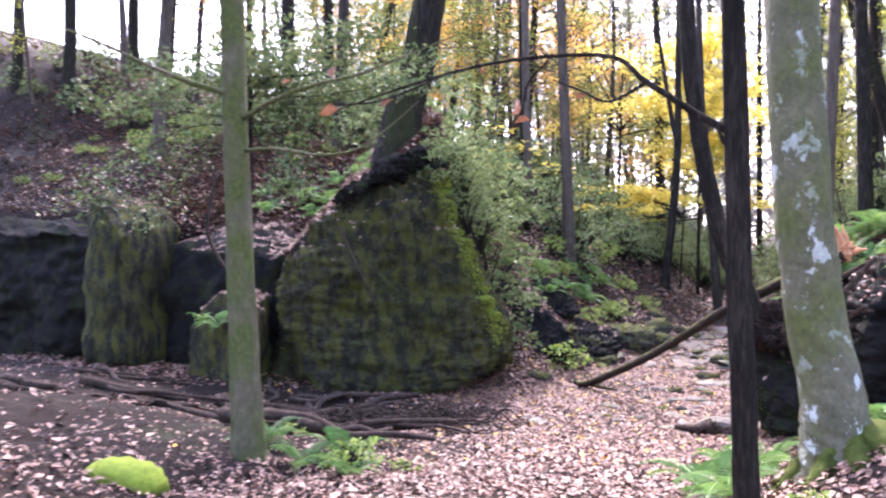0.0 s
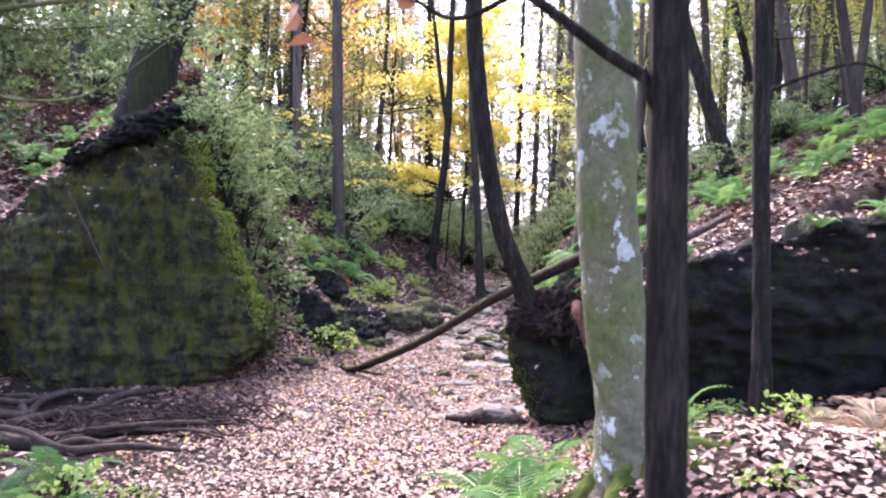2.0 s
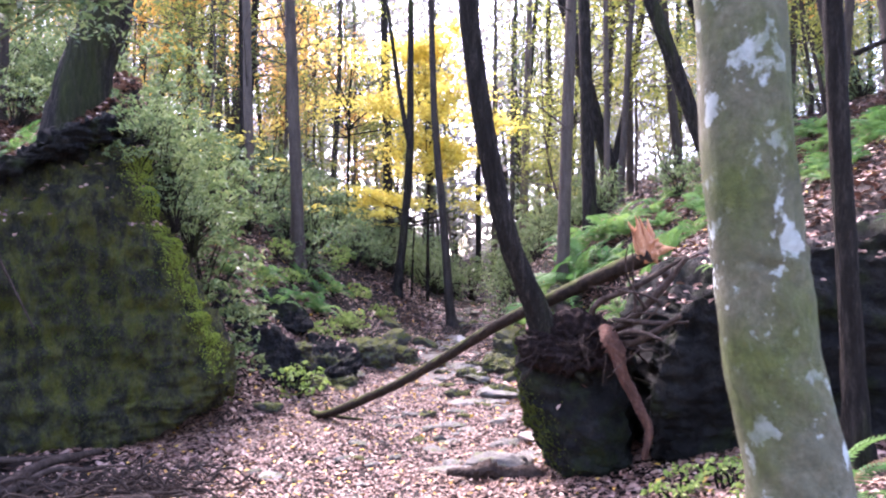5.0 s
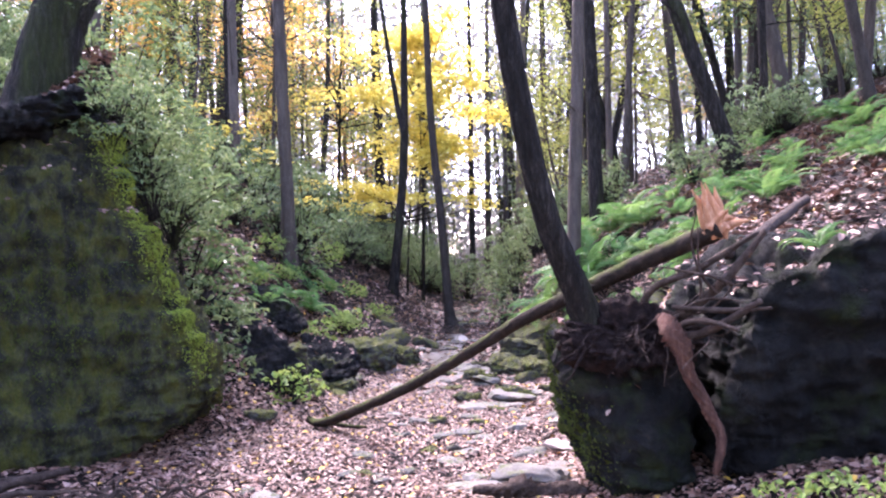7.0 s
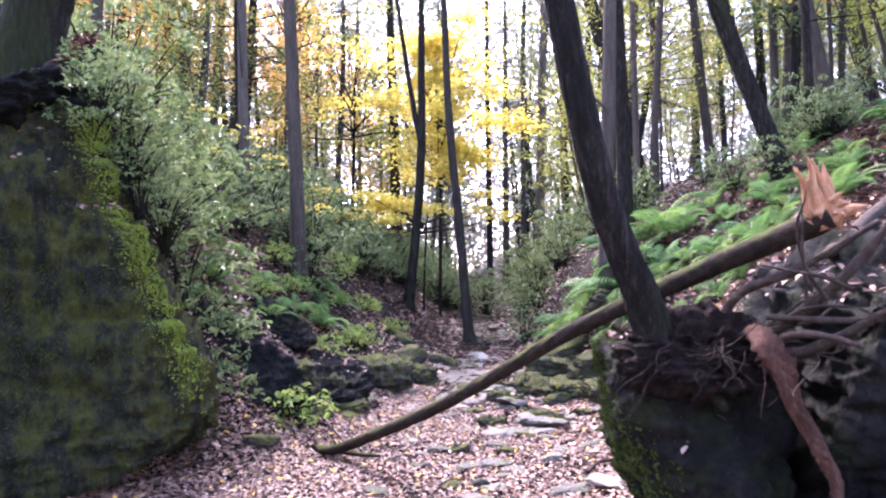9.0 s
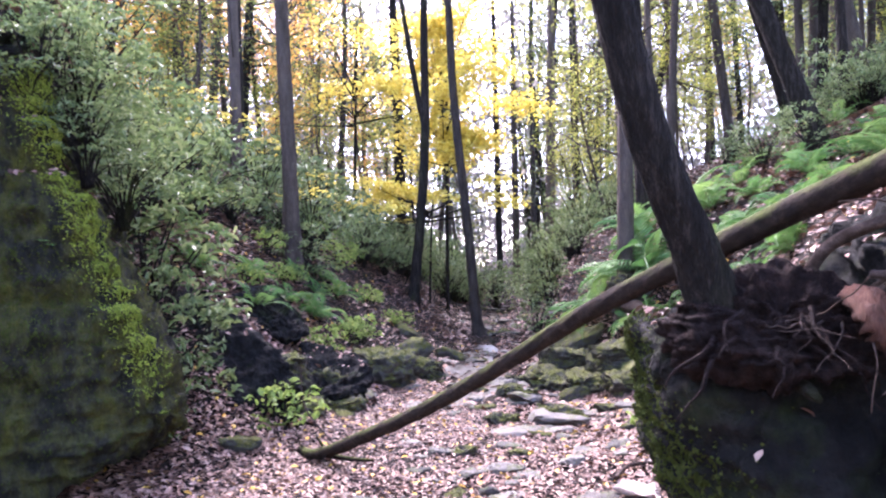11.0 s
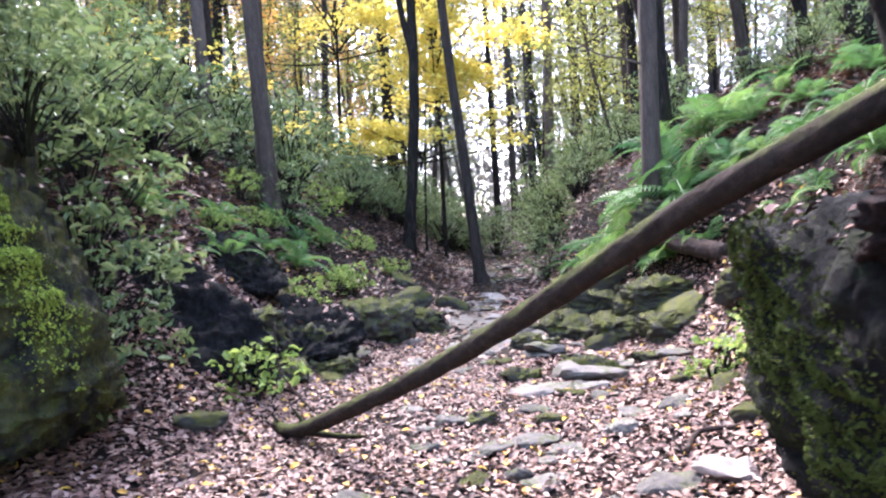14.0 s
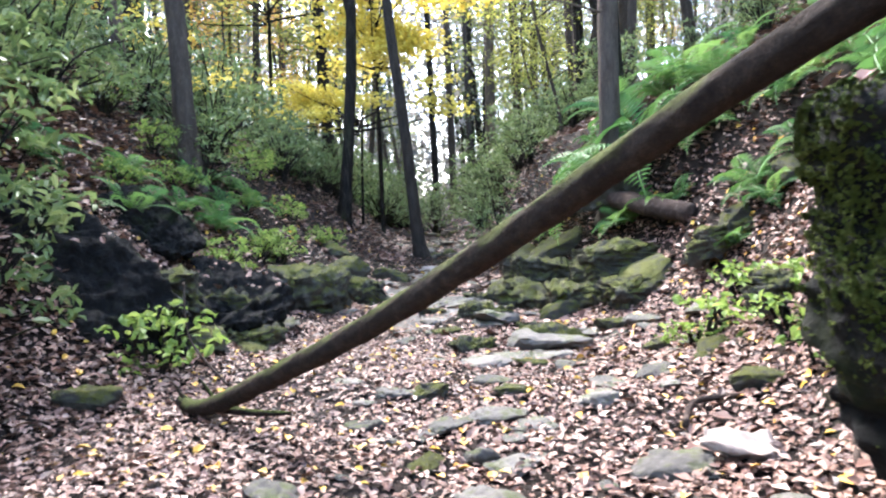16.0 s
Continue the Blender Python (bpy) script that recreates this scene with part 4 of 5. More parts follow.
FRONDS = [frond_mesh("frond", 0.55, k, M_FERN) for k in range(3)]
FRONDS_B = [frond_mesh("frond", 0.42, 9 + k, M_TAN) for k in range(2)]


def fern(meshes, label, n, seed, group):
    r = random.Random(seed)
    t = thing("fern", label, "fern", group)
    for k in range(n):
        f = part("frond", meshes[k % len(meshes)], t)
        f.matrix_basis = pose(0, 0, 0, 0, r.uniform(-42, -2), k * 360 / n + r.uniform(-20, 20)) @ Matrix.Scale(r.uniform(0.75, 1.15), 4)
    return t


FERNS = [fern(FRONDS, "fresh green fern with arching fronds", 9, k, "green ferns") for k in range(3)]
FERN_B = fern(FRONDS_B, "withered yellowish fern with drooping fronds", 8, 77, "withered ferns")
used = set()


def put_fern(x, y, s, brown=False, dz=0.0, z=None):
    src = FERN_B if brown else random.choice(FERNS)
    s *= 1.4
    n = slope(x, y)
    tilt = Vector((0, 0, 1)).rotation_difference((n + Vector((0, 0, 0.8))).normalized()).to_matrix().to_4x4()
    m = Matrix.Translation((x, y, (hz(x, y) if z is None else z) + dz)) @ tilt @ pose(0, 0, 0, 0, 0, random.uniform(0, 360)) @ Matrix.Scale(s, 4)
    if src in used:
        return copy_thing(src, m)
    used.add(src)
    src.matrix_basis = m
    return src


random.seed(11)
for x, y, s in [(1.55, -0.9, 0.75), (1.35, -0.3, 0.8), (1.75, 0.2, 0.8), (1.5, 0.6, 0.6), (2.5, -0.6, 0.6), (1.2, -1.6, 0.5), (-2.0, -0.6, 0.8), (-1.9, -0.1, 0.7), (-2.7, -0.2, 0.6), (-1.4, -0.9, 0.45),
                (3.4, 12.9, 1.6), (3.1, 13.3, 1.5), (3.7, 12.2, 1.7), (3.3, 11.8, 1.4), (4.1, 11.4, 1.5), (3.9, 13.5, 1.6), (4.4, 12.6, 1.5), (2.9, 14.3, 1.3), (2.7, 15.2, 1.2)]:
    put_fern(x, y, s)
for k in range(85):
    y = random.uniform(6.8, 15)
    put_fern(random.uniform(3.4, 9.5) + max(0, 9 - y) * 0.5, y, random.uniform(0.55, 1.0))
for k in range(12):
    y = random.uniform(9, 14)
    put_fern(-1.5 - 0.2 * (14 - y) - random.uniform(0.2, 1.2), y + 1.5, random.uniform(0.6, 1.0))
for x, y, s in [(3.9, 0.9, 0.8), (4.3, 0.6, 0.9), (4.7, 0.8, 0.9), (3.3, 0.7, 0.6), (5.2, 0.5, 0.9), (4.1, 0.2, 0.7)]:
    put_fern(x, y, s, brown=True)
for x, y, z, s in [(-3.15, 5.9, 2.15, 0.35), (-6.6, 4.0, 1.2, 0.6), (-7.0, 4.1, 1.3, 0.6), (5.0, 1.75, 2.5, 0.6), (4.4, 1.95, 2.45, 0.5), (3.2, 2.4, 2.1, 0.4), (6.0, 1.9, 2.7, 0.7)]:
    put_fern(x, y, s, z=z)


# ---- shrubs ----
def shrub(name, label, material, seed, radius, high, whorls, leaf, group, per=8, aspect=0.32, far=False):
    r = np.random.default_rng(seed)
    t = thing(name, label, "shrub", group)
    tips, rows = [], []
    for k in range(whorls):
        a, q = r.uniform(0, 2 * np.pi), np.sqrt(r.random())
        tip = np.array([math.cos(a) * q * radius, math.sin(a) * q * radius, high * (0.25 + 0.75 * r.random()) * (1 - 0.35 * q * q)])
        tips.append(tip)
        if k % 3 == 0:
            m = tip * [0.35, 0.35, 0.55] + r.normal(0, 0.06, 3)
            rows.append([(r.normal(0, 0.05), r.normal(0, 0.05), -0.1, 0.016), (*m, 0.012), (*tip, 0.004)])
    tagged(part("stem", tubes("stem", rows, M_BARK, n=8, sides=5), t), kind="stuff")
    P = np.repeat(np.array(tips), per, 0) + r.normal(0, leaf * 0.55, (whorls * per, 3)) * [1, 1, 0.5]
    part("foliage", quick_leaf_mesh("foliage", P, leaf, material, r, aspect * 1.15, 0.45) if far else leaf_mesh("foliage", P, leaf, material, r, aspect=aspect, flat=0.5, droop=0.5), t)
    return t


RH = [shrub("rhododendron", "dense evergreen rhododendron with glossy dark leaves", M_RHODO, 40 + k, 0.95, 1.9, 95, 0.125, "rhododendrons on the banks") for k in range(3)]
RF = [shrub("rhododendron", "dense evergreen rhododendron with glossy dark leaves", M_RHODO, 50 + k, 1.0, 1.8, 100, 0.13, "rhododendrons on the banks", far=True) for k in range(4)]
GR = [shrub("green_shrub", "light green leafy shrub on the bank", M_GREEN, 60 + k, 0.6, 0.8, 60, 0.085, "light green shrubs", 7, 0.45) for k in range(2)]
OR = [shrub("yellow_shrub", "thin shrub with yellow autumn leaves", M_YELLOW, 70 + k, 1.1, 1.0, 40, 0.11, "yellow shrubs", 8, 0.5) for k in range(2)]
HB = [shrub("herb", "small green herb with broad leaves", M_GREEN, 80 + k, 0.28, 0.3, 16, 0.07, "herbs on the forest floor", 5, 0.55) for k in range(2)]


def put(src, x, y, s, z=None, dz=-0.05, sz=1.0):
    m = Matrix.Translation((x, y, (hz(x, y) if z is None else z) + dz)) @ pose(0, 0, 0, random.uniform(-8, 8), random.uniform(-8, 8), random.uniform(0, 360)) @ Matrix.Diagonal((s, s, s * sz, 1))
    if src in used:
        return copy_thing(src, m)
    used.add(src)
    src.matrix_basis = m
    return src


random.seed(23)
for x, y, s in [(-3.0, 7.7, 1.0), (-3.3, 8.4, 1.15), (-3.8, 8.2, 1.2), (-4.3, 9.4, 1.1), (-4.4, 8.8, 1.1), (-3.1, 7.2, 0.7), (-4.2, 10.2, 1.2), (-4.6, 11.6, 1.1), (-4.3, 12.6, 1.2)]:
    put(random.choice(RH), x, y, s)
for x, y, z, s in [(-3.35, 6.05, 3.55, 0.5), (-2.95, 6.25, 2.9, 0.45), (-3.1, 6.5, 3.4, 0.6), (-3.5, 6.5, 4.1, 0.5), (-3.3, 6.7, 3.2, 0.6), (-3.0, 7.1, 2.6, 0.6)]:
    put(random.choice(RH), x, y, s, z=z)
for k in range(12):
    put_fern(random.uniform(-9, -5), random.uniform(6.6, 8.5), random.uniform(0.5, 0.8))
for k in range(125):
    y = 12 + 24 * random.random() ** 1.2
    e = float(np.interp(y, [10, 14, 20, 30, 60], [-3.6, -2.4, -1.2, -0.4, 0.5]))
    put(random.choice(RF if random.random() < 0.72 else GR), e - random.random() ** 1.4 * 8.0 - 0.4, y, random.uniform(0.65, 1.2))
for k in range(45):
    y = random.uniform(18, 42)
    put(random.choice(RF), random.uniform(1.9, 6) + (y - 18) * 0.12, y, random.uniform(0.7, 1.25))
for k in range(26):
    put(random.choice(RF), random.uniform(-1.5, 6.5), random.uniform(25, 42), random.uniform(0.8, 1.3))
for k in range(14):
    put(random.choice(RF), random.uniform(-11, -5.2), random.uniform(10, 15), random.uniform(0.5, 1.0))
for k in range(22):
    put(random.choice(RF), random.uniform(6, 14), random.uniform(12, 24), random.uniform(0.5, 0.9))
for k in range(13):
    y = random.uniform(11, 17)
    e = float(np.interp(y, [10, 14, 20], [-2.0, -1.2, -0.4]))
    put(random.choice(GR), e - random.uniform(0.1, 1.6), y, random.uniform(0.5, 0.95))
for k in range(30):
    put(random.choice(RF), random.uniform(-22, -6.5), random.uniform(11, 20), random.uniform(0.5, 1.0))
for k in range(34):
    put(random.choice(GR), random.uniform(-18, -4.8), random.uniform(7.5, 13), random.uniform(0.4, 0.7))
for x, y, s in [(-5.3, 17.6, 0.9), (-4.4, 17.6, 0.8), (-2.9, 15.6, 0.7), (-6.5, 18, 1.0), (-1.8, 22.0, 1.0), (-4.9, 13.5, 0.6), (-3.4, 19, 0.8)]:
    put(random.choice(OR), x, y, s, dz=1.3, sz=0.6)
for x, y, s in [(-1.95, 8.75, 1.5), (-1.75, 8.6, 1.2), (-1.8, 9.0, 1.3), (-1.5, -0.5, 1.2), (-1.2, -0.2, 0.8), (2.6, 2.0, 0.9), (2.9, 1.8, 1.0), (3.3, 1.6, 1.0), (3.0, 1.3, 0.8), (2.4, 1.6, 0.8), (2.7, 0.9, 0.7), (3.6, 1.9, 1.0), (1.9, -2.2, 0.6),
                (1.4, -2.4, 0.5), (2.2, 0.5, 0.8), (2.6, -2.0, 0.8), (3.1, -0.8, 0.8), (2.5, 8.0, 0.8), (2.9, 7.4, 0.9), (2.7, 6.9, 0.9), (2.6, 7.9, 1.0), (3.1, 8.4, 1.0), (2.5, 6.2, 0.7), (0.9, -1.2, 0.5), (3.4, -1.5, 0.8), (-2.9, 0.6, 0.8)]:
    put(random.choice(HB), x, y, s * (0.62 if y < 5 else 0.9), dz=0.0)


# ---- crowns and the forest behind ----
def boughs(r, n, low, high, reach, spread, per):
    """Points of leaf sprays along drooping boughs."""
    out, rows = [], []
    for k in range(n):
        z, a, ln = r.uniform(low, high), r.uniform(0, 2 * np.pi), reach * r.uniform(0.5, 1)
        d = np.array([math.cos(a), math.sin(a), 0.18])
        tip = np.array([0, 0, z]) + d * ln
        rows.append([(0, 0, z, 0.03), (*(np.array([0, 0, z + 0.15]) + d * ln * 0.5), 0.02), (*tip, 0.005)])
        u = r.random(per) ** 0.7
        out.append(np.array([0, 0, z]) + d * ln * u[:, None] + r.normal(0, spread, (per, 3)) * [1, 1, 0.35])
    return np.concatenate(out), rows


def forest_tree(label, material, bark, seed, h, rad, n, low, reach, per, leaf, aspect=0.5):
    r = np.random.default_rng(seed)
    t = thing("forest_tree", label, "tree", "far forest trees")
    b = r.normal(0, 0.3, 4)
    part("trunk", tube("trunk", [(0, 0, -0.4, rad * 1.3), (b[0] * 0.2, 0, 1.2, rad), (b[0], b[1], h * 0.5, rad * 0.75), (b[2], b[3], h, rad * 0.3)], bark, n=18, sides=9, flare=0.25, seed=seed), t)
    P, rows = boughs(r, n, low, h, reach, reach * 0.22, per)
    tagged(part("bough", tubes("bough", rows, bark, n=6, sides=4), t), kind="stuff")
    part("crown", quick_leaf_mesh("crown", P, leaf, material, r, aspect, 0.45), t)
    return t


FT = [forest_tree("tall thin conifer with sparse dark sprays", M_NEEDLE, M_BARK_P, 1, 20, 0.17, 44, 2.5, 2.4, 72, 0.2, 0.3), forest_tree("tall straight tree with thinning olive leaves", M_OLIVE, M_BARK_P, 2, 19, 0.15, 34, 4, 3.0, 72, 0.2),
      forest_tree("tall dark trunk with bare lower limbs", M_OLIVE, M_BARK, 3, 20, 0.2, 30, 6, 2.8, 72, 0.2), forest_tree("slender tree with orange autumn leaves", M_ORANGE, M_BARK_P, 4, 17, 0.12, 32, 4, 2.6, 72, 0.2),
      forest_tree("tall conifer with dead lower twigs", M_NEEDLE, M_BARK, 5, 21, 0.15, 46, 2, 2.0, 70, 0.2, 0.3), forest_tree("young tree with yellow-green leaves", M_OLIVE, M_BARK_P, 6, 11, 0.07, 30, 1.5, 2.0, 72, 0.15)]
random.seed(31)
count = 0
while count < 185:
    y = 23 + 75 * random.random() ** 1.15
    x = random.uniform(-1, 1) * (10 + y * 0.55) + 2
    if abs(x - float(creek_x(y))) < 1.6 or (y < 30 and abs(x) < 6):
        continue
    w = [3, 2, 2, 3, 3, 2] if x < 0 else [3, 4, 3, 0.4, 3, 3]
    put(random.choices(FT, w)[0], x, y, random.uniform(0.8, 1.2), dz=0.0)
    count += 1
for k in range(42):     # understory
    y = random.uniform(20, 45)
    x = random.uniform(-1, 1) * (6 + y * 0.4) + 2
    if abs(x - float(creek_x(y))) > 3:
        put(FT[5] if random.random() < 0.7 or x > 0 else FT[3], x, y, random.uniform(0.5, 0.8), dz=0.0)
for k in range(26):     # upslope beside and behind the walk
    s = random.choice((-1, 1))
    put(random.choice(FT), s * random.uniform(9.5, 22), random.uniform(4, 22), random.uniform(0.8, 1.1), dz=0.0)
# unseen trees behind the start, there to hold off sky light from the rear
for k in range(26):
    a = random.uniform(-0.25, math.pi + 0.25)
    d = random.uniform(4, 26)
    put(random.choice(FT), 2 + d * math.cos(a) * 1.3, -8 - d * math.sin(a) * 0.9, random.uniform(0.8, 1.1), dz=0.0)

for x, y, k in ((-7.5, -4.5, 0), (-9.5, -1.6, 4), (-6.0, -8.0, 4), (-12.5, -0.5, 0), (-8.5, -6.5, 0)):     # conifers added out of view beside the start, to shade the ground
    put(FT[k], x, y, 1.0, dz=0.0)


def leafy(name, label, category, at, centres, spread, per, leaf, material, seed, trunk, bark):
    r = np.random.default_rng(seed)
    t = thing(name, label, category, at=at)
    part("trunk", tube("trunk", trunk, bark, n=20, sides=8), t)
    C = np.array(centres, float)
    rows = [[(*(np.array(trunk[1][:3]) * 0.6 + np.array([0, 0, c[2] * 0.45])), 0.03), (*(c * [0.6, 0.6, 0.9]), 0.018), (*c, 0.005)] for c in C]
    for row in rows:
        part("bough", tube("bough", row, bark, n=8, sides=5), t)
    P = np.repeat(C, per, 0) + r.normal(0, 1, (len(C) * per, 3)) * spread
    part("crown", leaf_mesh("crown", P, leaf, material, r, aspect=0.6, flat=0.55), t)
    return t


rq = np.random.default_rng(90)
cy = [(rq.normal(0, 1.1), rq.normal(0, 1.0), rq.uniform(5.0, 10.5)) for k in range(34)]
leafy("yellow_tree", "slender tree glowing with yellow autumn leaves", "tree", (-0.1, 24.5, hz(-0.1, 24.5) - 0.1), cy, (0.4, 0.4, 0.2), 260, 0.16, M_YELLOW, 91, [(0, 0, 0, 0.07), (0.1, 0, 4, 0.05), (0.3, 0, 9, 0.02)], M_BARK)
cy = [(rq.normal(-0.3, 1.5), rq.normal(0, 0.8), rq.uniform(2.9, 3.9)) for k in range(16)]
leafy("yellow_tree", "understory sapling with flat tiers of yellow leaves", "tree", (-0.6, 22.5, hz(-0.6, 22.5) - 0.1), cy, (0.35, 0.35, 0.08), 130, 0.13, M_YELLOW, 92, [(0, 0, 0, 0.04), (0.1, 0, 2, 0.03), (0.3, 0, 4.5, 0.01)], M_BARK)
cy = [(rq.normal(0, 1.6), rq.normal(0, 1.0), rq.uniform(4.5, 8)) for k in range(16)]
leafy("yellow_tree", "slender tree with yellow-green autumn leaves", "tree", (-3.2, 25, hz(-3.2, 25) - 0.1), cy, (0.4, 0.4, 0.14), 70, 0.15, M_YELLOW, 93, [(0, 0, 0, 0.06), (0.1, 0, 3, 0.05), (0.3, 0, 8, 0.01)], M_BARK)
for k, (x, y) in enumerate([(-6, 27), (-9, 24), (-12, 33), (-6.5, 36), (-4, 44), (-10, 42), (-14, 26)]):
    cy = [(rq.normal(0, 1.8), rq.normal(0, 1.5), rq.uniform(3.5, 11)) for q in range(24)]
    leafy("orange_tree", "slender tree with orange and gold autumn leaves", "tree", (x, y, hz(x, y) - 0.1), cy, (0.5, 0.5, 0.2), 70, 0.15, M_ORANGE if k % 2 else M_OLIVE, 100 + k, [(0, 0, 0, 0.09), (0.1, 0, 4, 0.07), (0.3, 0, 10, 0.02)], M_BARK_P)
for k, (x, y) in enumerate([(6, 25), (9, 29), (12, 22), (5.5, 33), (10.5, 18), (14, 27), (7.5, 40)]):
    cy = [(rq.normal(0, 1.8), rq.normal(0, 1.5), rq.uniform(3, 10)) for q in range(26)]
    leafy("young_tree", "young tree with thin yellow-green leaves", "tree", (x, y, hz(x, y) - 0.1), cy, (0.55, 0.55, 0.16), 45, 0.13, M_OLIVE, 120 + k, [(0, 0, 0, 0.06), (0.1, 0, 4, 0.05), (0.3, 0, 10, 0.02)], M_BARK_P)
# woods beyond the trees that can be told apart, with haze in their colour
fr = np.random.default_rng(300)
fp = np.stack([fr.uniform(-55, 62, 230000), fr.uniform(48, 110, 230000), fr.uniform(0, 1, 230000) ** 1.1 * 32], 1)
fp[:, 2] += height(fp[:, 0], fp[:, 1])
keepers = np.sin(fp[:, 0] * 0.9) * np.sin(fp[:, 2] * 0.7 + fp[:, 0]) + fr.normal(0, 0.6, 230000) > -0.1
tagged(new("far_woods", quick_leaf_mesh("far_woods", fp[keepers], 0.6, M_FAR_HAZE, fr, 0.55, 0.3)), "thin foliage of the autumn woods far up the valley, greyed as by haze", "woods", kind="stuff")


# a young hemlock whose sprays hang over the path's start
def sprays(r, n, p0, d0, ln):
    rows, pts = [], []
    for k in range(n):
        row = limb(p0 + r.normal(0, 0.12, 3), d0 + r.normal(0, 0.35, 3) * [1, 1, 0.4], ln * r.uniform(0.6, 1.1), 0.012, r, 7)
        rows.append(row)
        R = np.array(row)[:, :3]
        i = r.integers(1, 6, 430)
        u = r.random((430, 1))
        pts.append(R[i] * (1 - u) + R[i + 1 - (i == 6)] * u + r.normal(0, 1, (430, 3)) * [0.18, 0.18, 0.06])
    return rows, np.concatenate(pts)


hem = thing("hemlock_tree", "young hemlock with drooping fading sprays", "tree", at=(-4.55, 1.95, hz(-4.55, 1.95)))
part("trunk", tube("trunk", [(0, 0, -0.1, 0.09), (0.05, 0, 2, 0.075), (0, 0.1, 7, 0.03)], M_BARK, n=20, sides=10), hem)
hr = np.random.default_rng(141)
hrows, hpts = [], []
for z, d in ((4.3, (1, 0.3, 0.0)), (4.5, (0.9, 0.5, 0.05)), (4.4, (0.7, -0.4, 0.0)), (4.1, (-0.9, -0.2, 0.05)), (4.5, (-0.6, 0.6, 0.05)), (4.6, (1, 0, 0.05)), (4.8, (-0.8, -0.5, 0.05))):
    a, b_ = sprays(hr, 3, np.array([0.0, 0, z]), np.array(d, float), 3.0)
    hrows += a
    hpts.append(b_)
for row in hrows:
    part("bough", tube("bough", row, M_BARK, n=12, sides=5), hem)
part("needles", quick_leaf_mesh("needles", np.concatenate(hpts), 0.09, M_NEEDLE, hr, 0.45, 0.55), hem, "olive needle sprays")

# ---- roots and dead wood before the mossy boulder ----
rr = np.random.default_rng(55)
def dead_wood(x, y, ln, a, r, lift, lab, group):
    rows, side = [], rr.normal(0, 0.05, 6)
    for q in range(6):
        u = ln * (q / 5 - 0.5)
        px_, py_ = x + math.cos(a) * u - math.sin(a) * side[q] * ln, y + math.sin(a) * u + math.cos(a) * side[q] * ln
        rows.append((px_, py_, hz(px_, py_) + r * 0.7 + lift * (0.3 + 0.7 * rr.random()), r * (1 - q / 8) * rr.uniform(0.8, 1.2)))
    tagged(new("dead_branch", tube("dead_branch", rows, M_ROOT, n=22, sides=8, rough=0.16, seed=x)), lab, "branch", group)


for k in range(42):
    dead_wood(rr.uniform(-8.4, -2.4), rr.uniform(0.6, 4.3), rr.uniform(0.9, 2.8), rr.normal(0.1, 0.5), rr.uniform(0.025, 0.085), 0.16 * rr.random(), "thick dark dead branch half sunk in soil", "dead wood by the boulder")
for k in range(150):
    u = rr.random()
    dead_wood(-1.5 - 2.2 * u + rr.normal(0, 0.25), 3.5 - 0.9 * u + rr.normal(0, 0.4), rr.uniform(0.35, 1.0), rr.normal(0.15, 0.55), rr.uniform(0.006, 0.02), 0.34 * rr.random(), "thin grey twig in a heap of brushwood", "brushwood by the boulder")
tagged(new("driftwood", tube("driftwood", [(0.75, 3.75, 0.14, 0.03), (0.95, 3.72, 0.13, 0.045), (1.15, 3.6, 0.19, 0.07), (1.3, 3.62, 0.15, 0.05), (1.6, 3.5, 0.16, 0.055), (1.75, 3.45, 0.12, 0.02)], M_ROOT, n=50, sides=18, rough=0.5, seed=3.1)), "weathered furrowed piece of driftwood among leaves", "log")
tagged(new("dead_leaf", leaf_mesh("dead_leaf", SAPLING_LEAVES, 0.05, M_BROWN, rr, aspect=0.6, flat=0.2, fold=0.2)), "withered brown leaves hanging from sapling twigs", "leaves", kind="stuff")
tagged(new("mossy_log", tube("mossy_log", [(-3.0, -1.9, 0.50, 0.13), (-2.8, -1.95, 0.56, 0.15), (-2.45, -2.0, 0.55, 0.14), (-2.3, -2.02, 0.5, 0.09)], M_MOSS, n=24, sides=16, rough=0.08)), "short log end wrapped in bright green moss", "log")
for rows, lab in [([(1.75, 6.3, 0.03, 0.02), (1.95, 6.6, 0.08, 0.02), (2.3, 6.45, 0.12, 0.015), (2.6, 6.1, 0.16, 0.01)], "crooked thin stick on the leaves"), ([(-1.6, 8.9, 0.9, 0.008), (-1.5, 8.6, 0.45, 0.009), (-1.1, 8.1, 0.12, 0.01)], "thin bare stick leaning from a shrub"),
                  ([(2.1, 5.3, 0.08, 0.015), (2.3, 5.6, 0.14, 0.014), (2.6, 5.7, 0.22, 0.01)], "thin stick lying beside a boulder"), ([(3.6, 10.6, 1.2, 0.12), (3.3, 11.2, 1.35, 0.13), (3.1, 12.2, 1.5, 0.12)], "dark mossy log on the bank"),
                  ([(4.6, 5.4, 2.75, 0.05), (3.6, 4.2, 2.35, 0.06), (2.9, 3.3, 2.1, 0.04)], "dark fallen branch on the fern slope"), ([(-4.6, 4.55, 2.9, 0.02), (-4.2, 4.5, 2.2, 0.016), (-3.9, 4.5, 1.6, 0.008)], "thin dead stick leaning on a boulder"),
                  ([(-6.4, 4.2, 2.0, 0.03), (-6.8, 4.0, 2.8, 0.035), (-6.7, 4.1, 3.8, 0.03)], "pale broken stem standing on the ledge")]:
    tagged(new("stick", tube("stick", rows, M_ROOT, n=20, sides=8, rough=0.1)), lab, "branch")

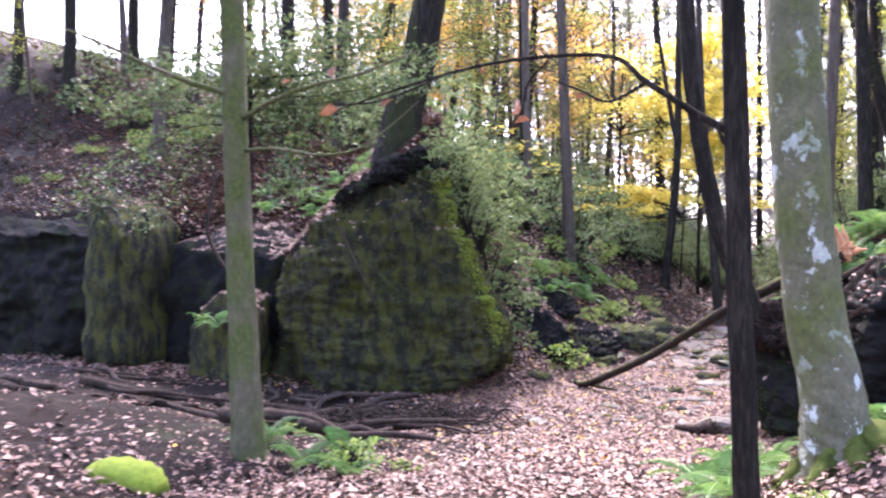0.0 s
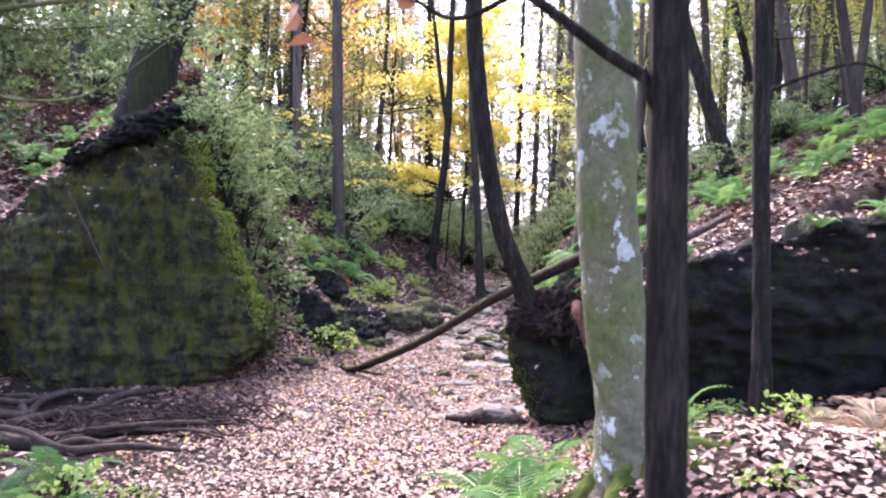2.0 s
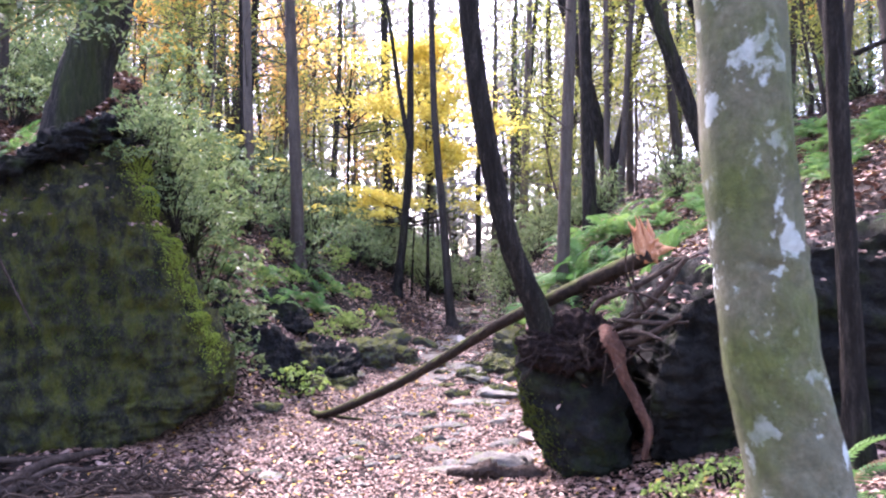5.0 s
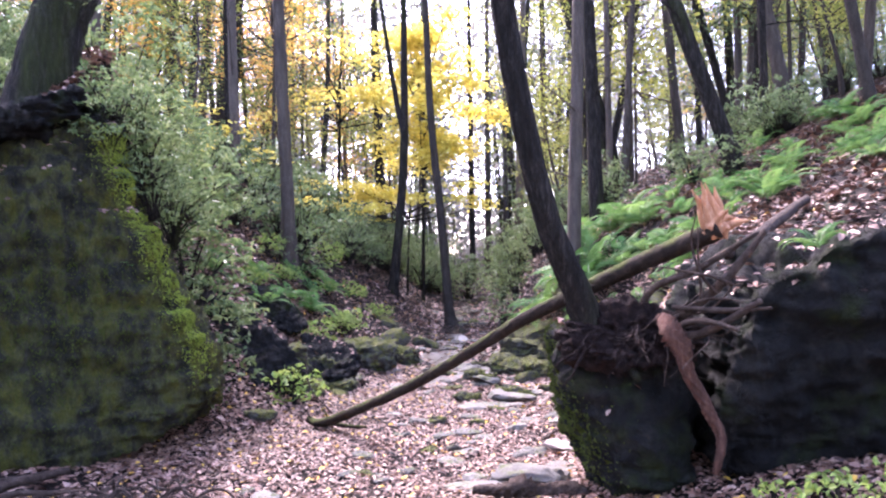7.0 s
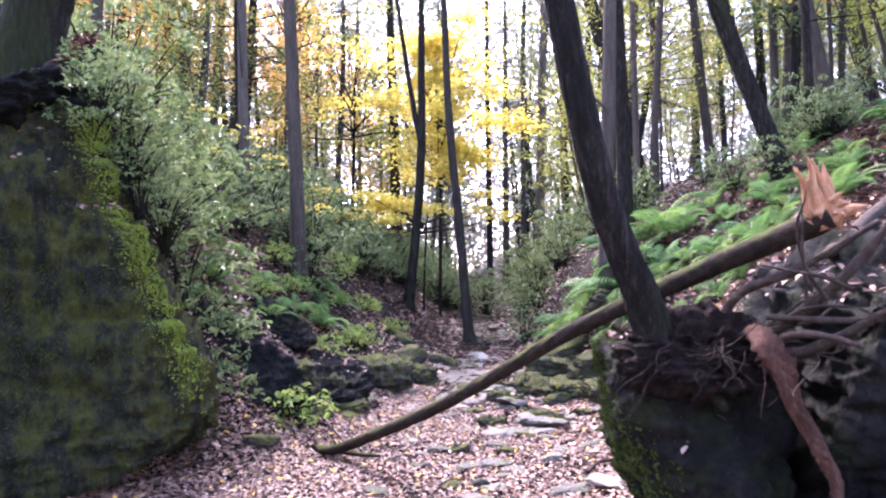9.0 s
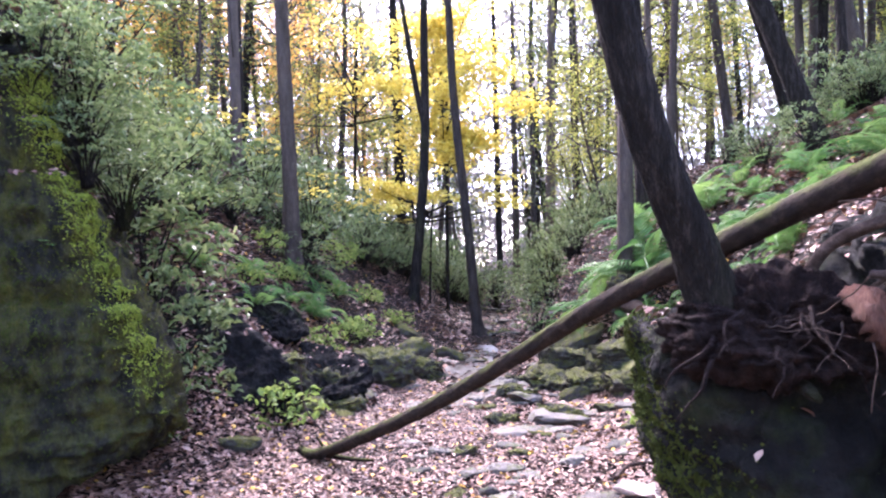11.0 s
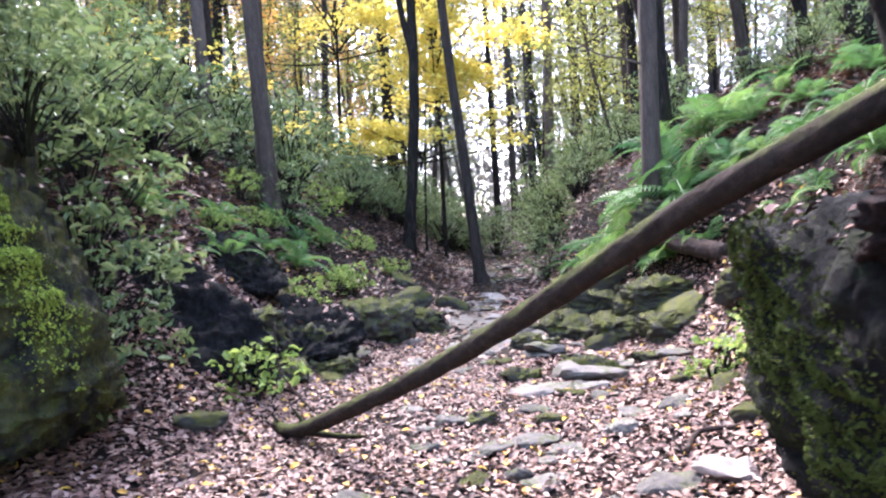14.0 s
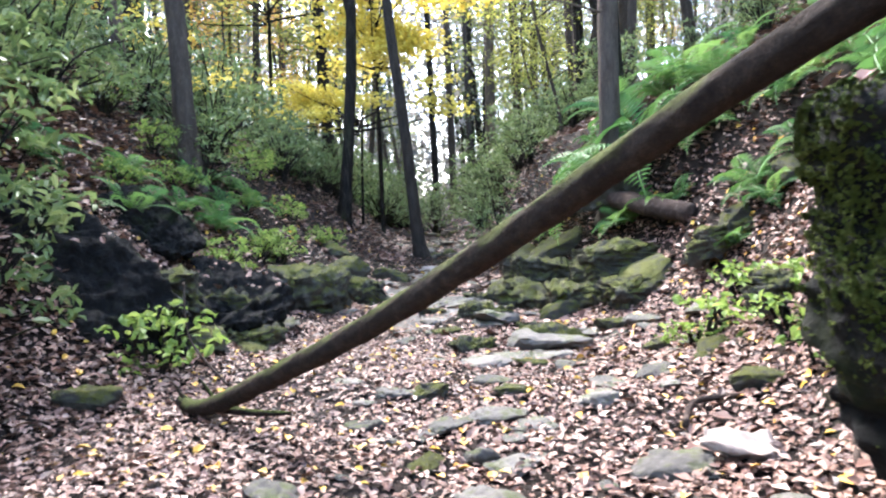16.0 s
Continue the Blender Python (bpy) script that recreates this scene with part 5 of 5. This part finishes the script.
# ---- moss cushions ----
def moss_on(ob, a, b, n, spread, seed, material, label):
    """Small moss tufts on the face of a boulder about the line from a to b."""
    r = np.random.default_rng(seed)
    out = []
    for k in range(n):
        u = r.random()
        p = Vector(a).lerp(Vector(b), u) + Vector(r.normal(0, spread, 3))
        ok, hitp, nrm, _ = ob.closest_point_on_mesh(p)
        if ok:
            out.append(hitp + nrm * 0.008)
    return part("moss", quick_leaf_mesh("moss", np.array([tuple(v) for v in out]), 0.022, material, r, 0.7, 0.3), ob, label)


rocks = [o for o in scene.objects if o.name.startswith("boulder")]
big, seat_rock = rocks[0], rocks[1]
tagged(moss_on(big, (-2.15, 6.1, 1.0), (-3.3, 5.9, 3.8), 22000, 0.12, 1, M_MOSS_E, "bright green moss along the edge"), kind="stuff")
tagged(moss_on(big, (-2.6, 5.8, 1.2), (-4.6, 5.0, 2.4), 20000, 0.55, 2, M_MOSSROOT, "dull green moss"), kind="stuff")
tagged(moss_on(big, (-3.0, 5.85, 2.8), (-4.2, 5.0, 0.8), 16000, 0.6, 5, M_MOSSROOT, "tufts of olive green moss"), kind="stuff")
tagged(moss_on(seat_rock, (1.6, 3.4, 0.5), (1.55, 4.8, 1.4), 16000, 0.2, 3, M_MOSSROOT, "dull green moss"), kind="stuff")


# leaves caught on the tops of the rocks
def leaves_on(rocks, count, seed):
    r = np.random.default_rng(seed)
    pos, nor = [], []
    for ob, n in zip(rocks, count):
        me = ob.data
        hs = [v.co.z for v in me.vertices]
        top, low = max(hs), min(hs)
        tops = [p for p in me.polygons if p.normal.z > 0.8 and p.center.z > top - 0.45 * (top - low)]
        w = np.array([p.area for p in tops])
        for i in r.choice(len(tops), n, p=w / w.sum()):
            p = tops[i]
            q = r.dirichlet(np.ones(len(p.vertices)))
            v = sum((me.vertices[k].co * float(u) for k, u in zip(p.vertices, q)), Vector())
            pos.append(tuple(v + p.normal * r.uniform(0.01, 0.03)))
            nor.append(tuple(p.normal))
    return leaf_mesh("leaf_litter", np.array(pos), 0.075, M_LITTER, r, aspect=0.55, flat=0.74, fold=0.13, normals=np.array(nor))


names = {o.name: o for o in scene.objects}
caps = [names[k] for k in ("boulder", "rock_wall", "boulder.001", "rock_lump", "rock_ledge", "rock_slab", "black_rock", "layered_rock")]
tagged(new("leaf_litter", leaves_on(caps, (900, 5000, 160, 700, 1600, 120, 60, 60), 8)), "brown fallen leaves caught on top of rocks", "leaves", kind="stuff")
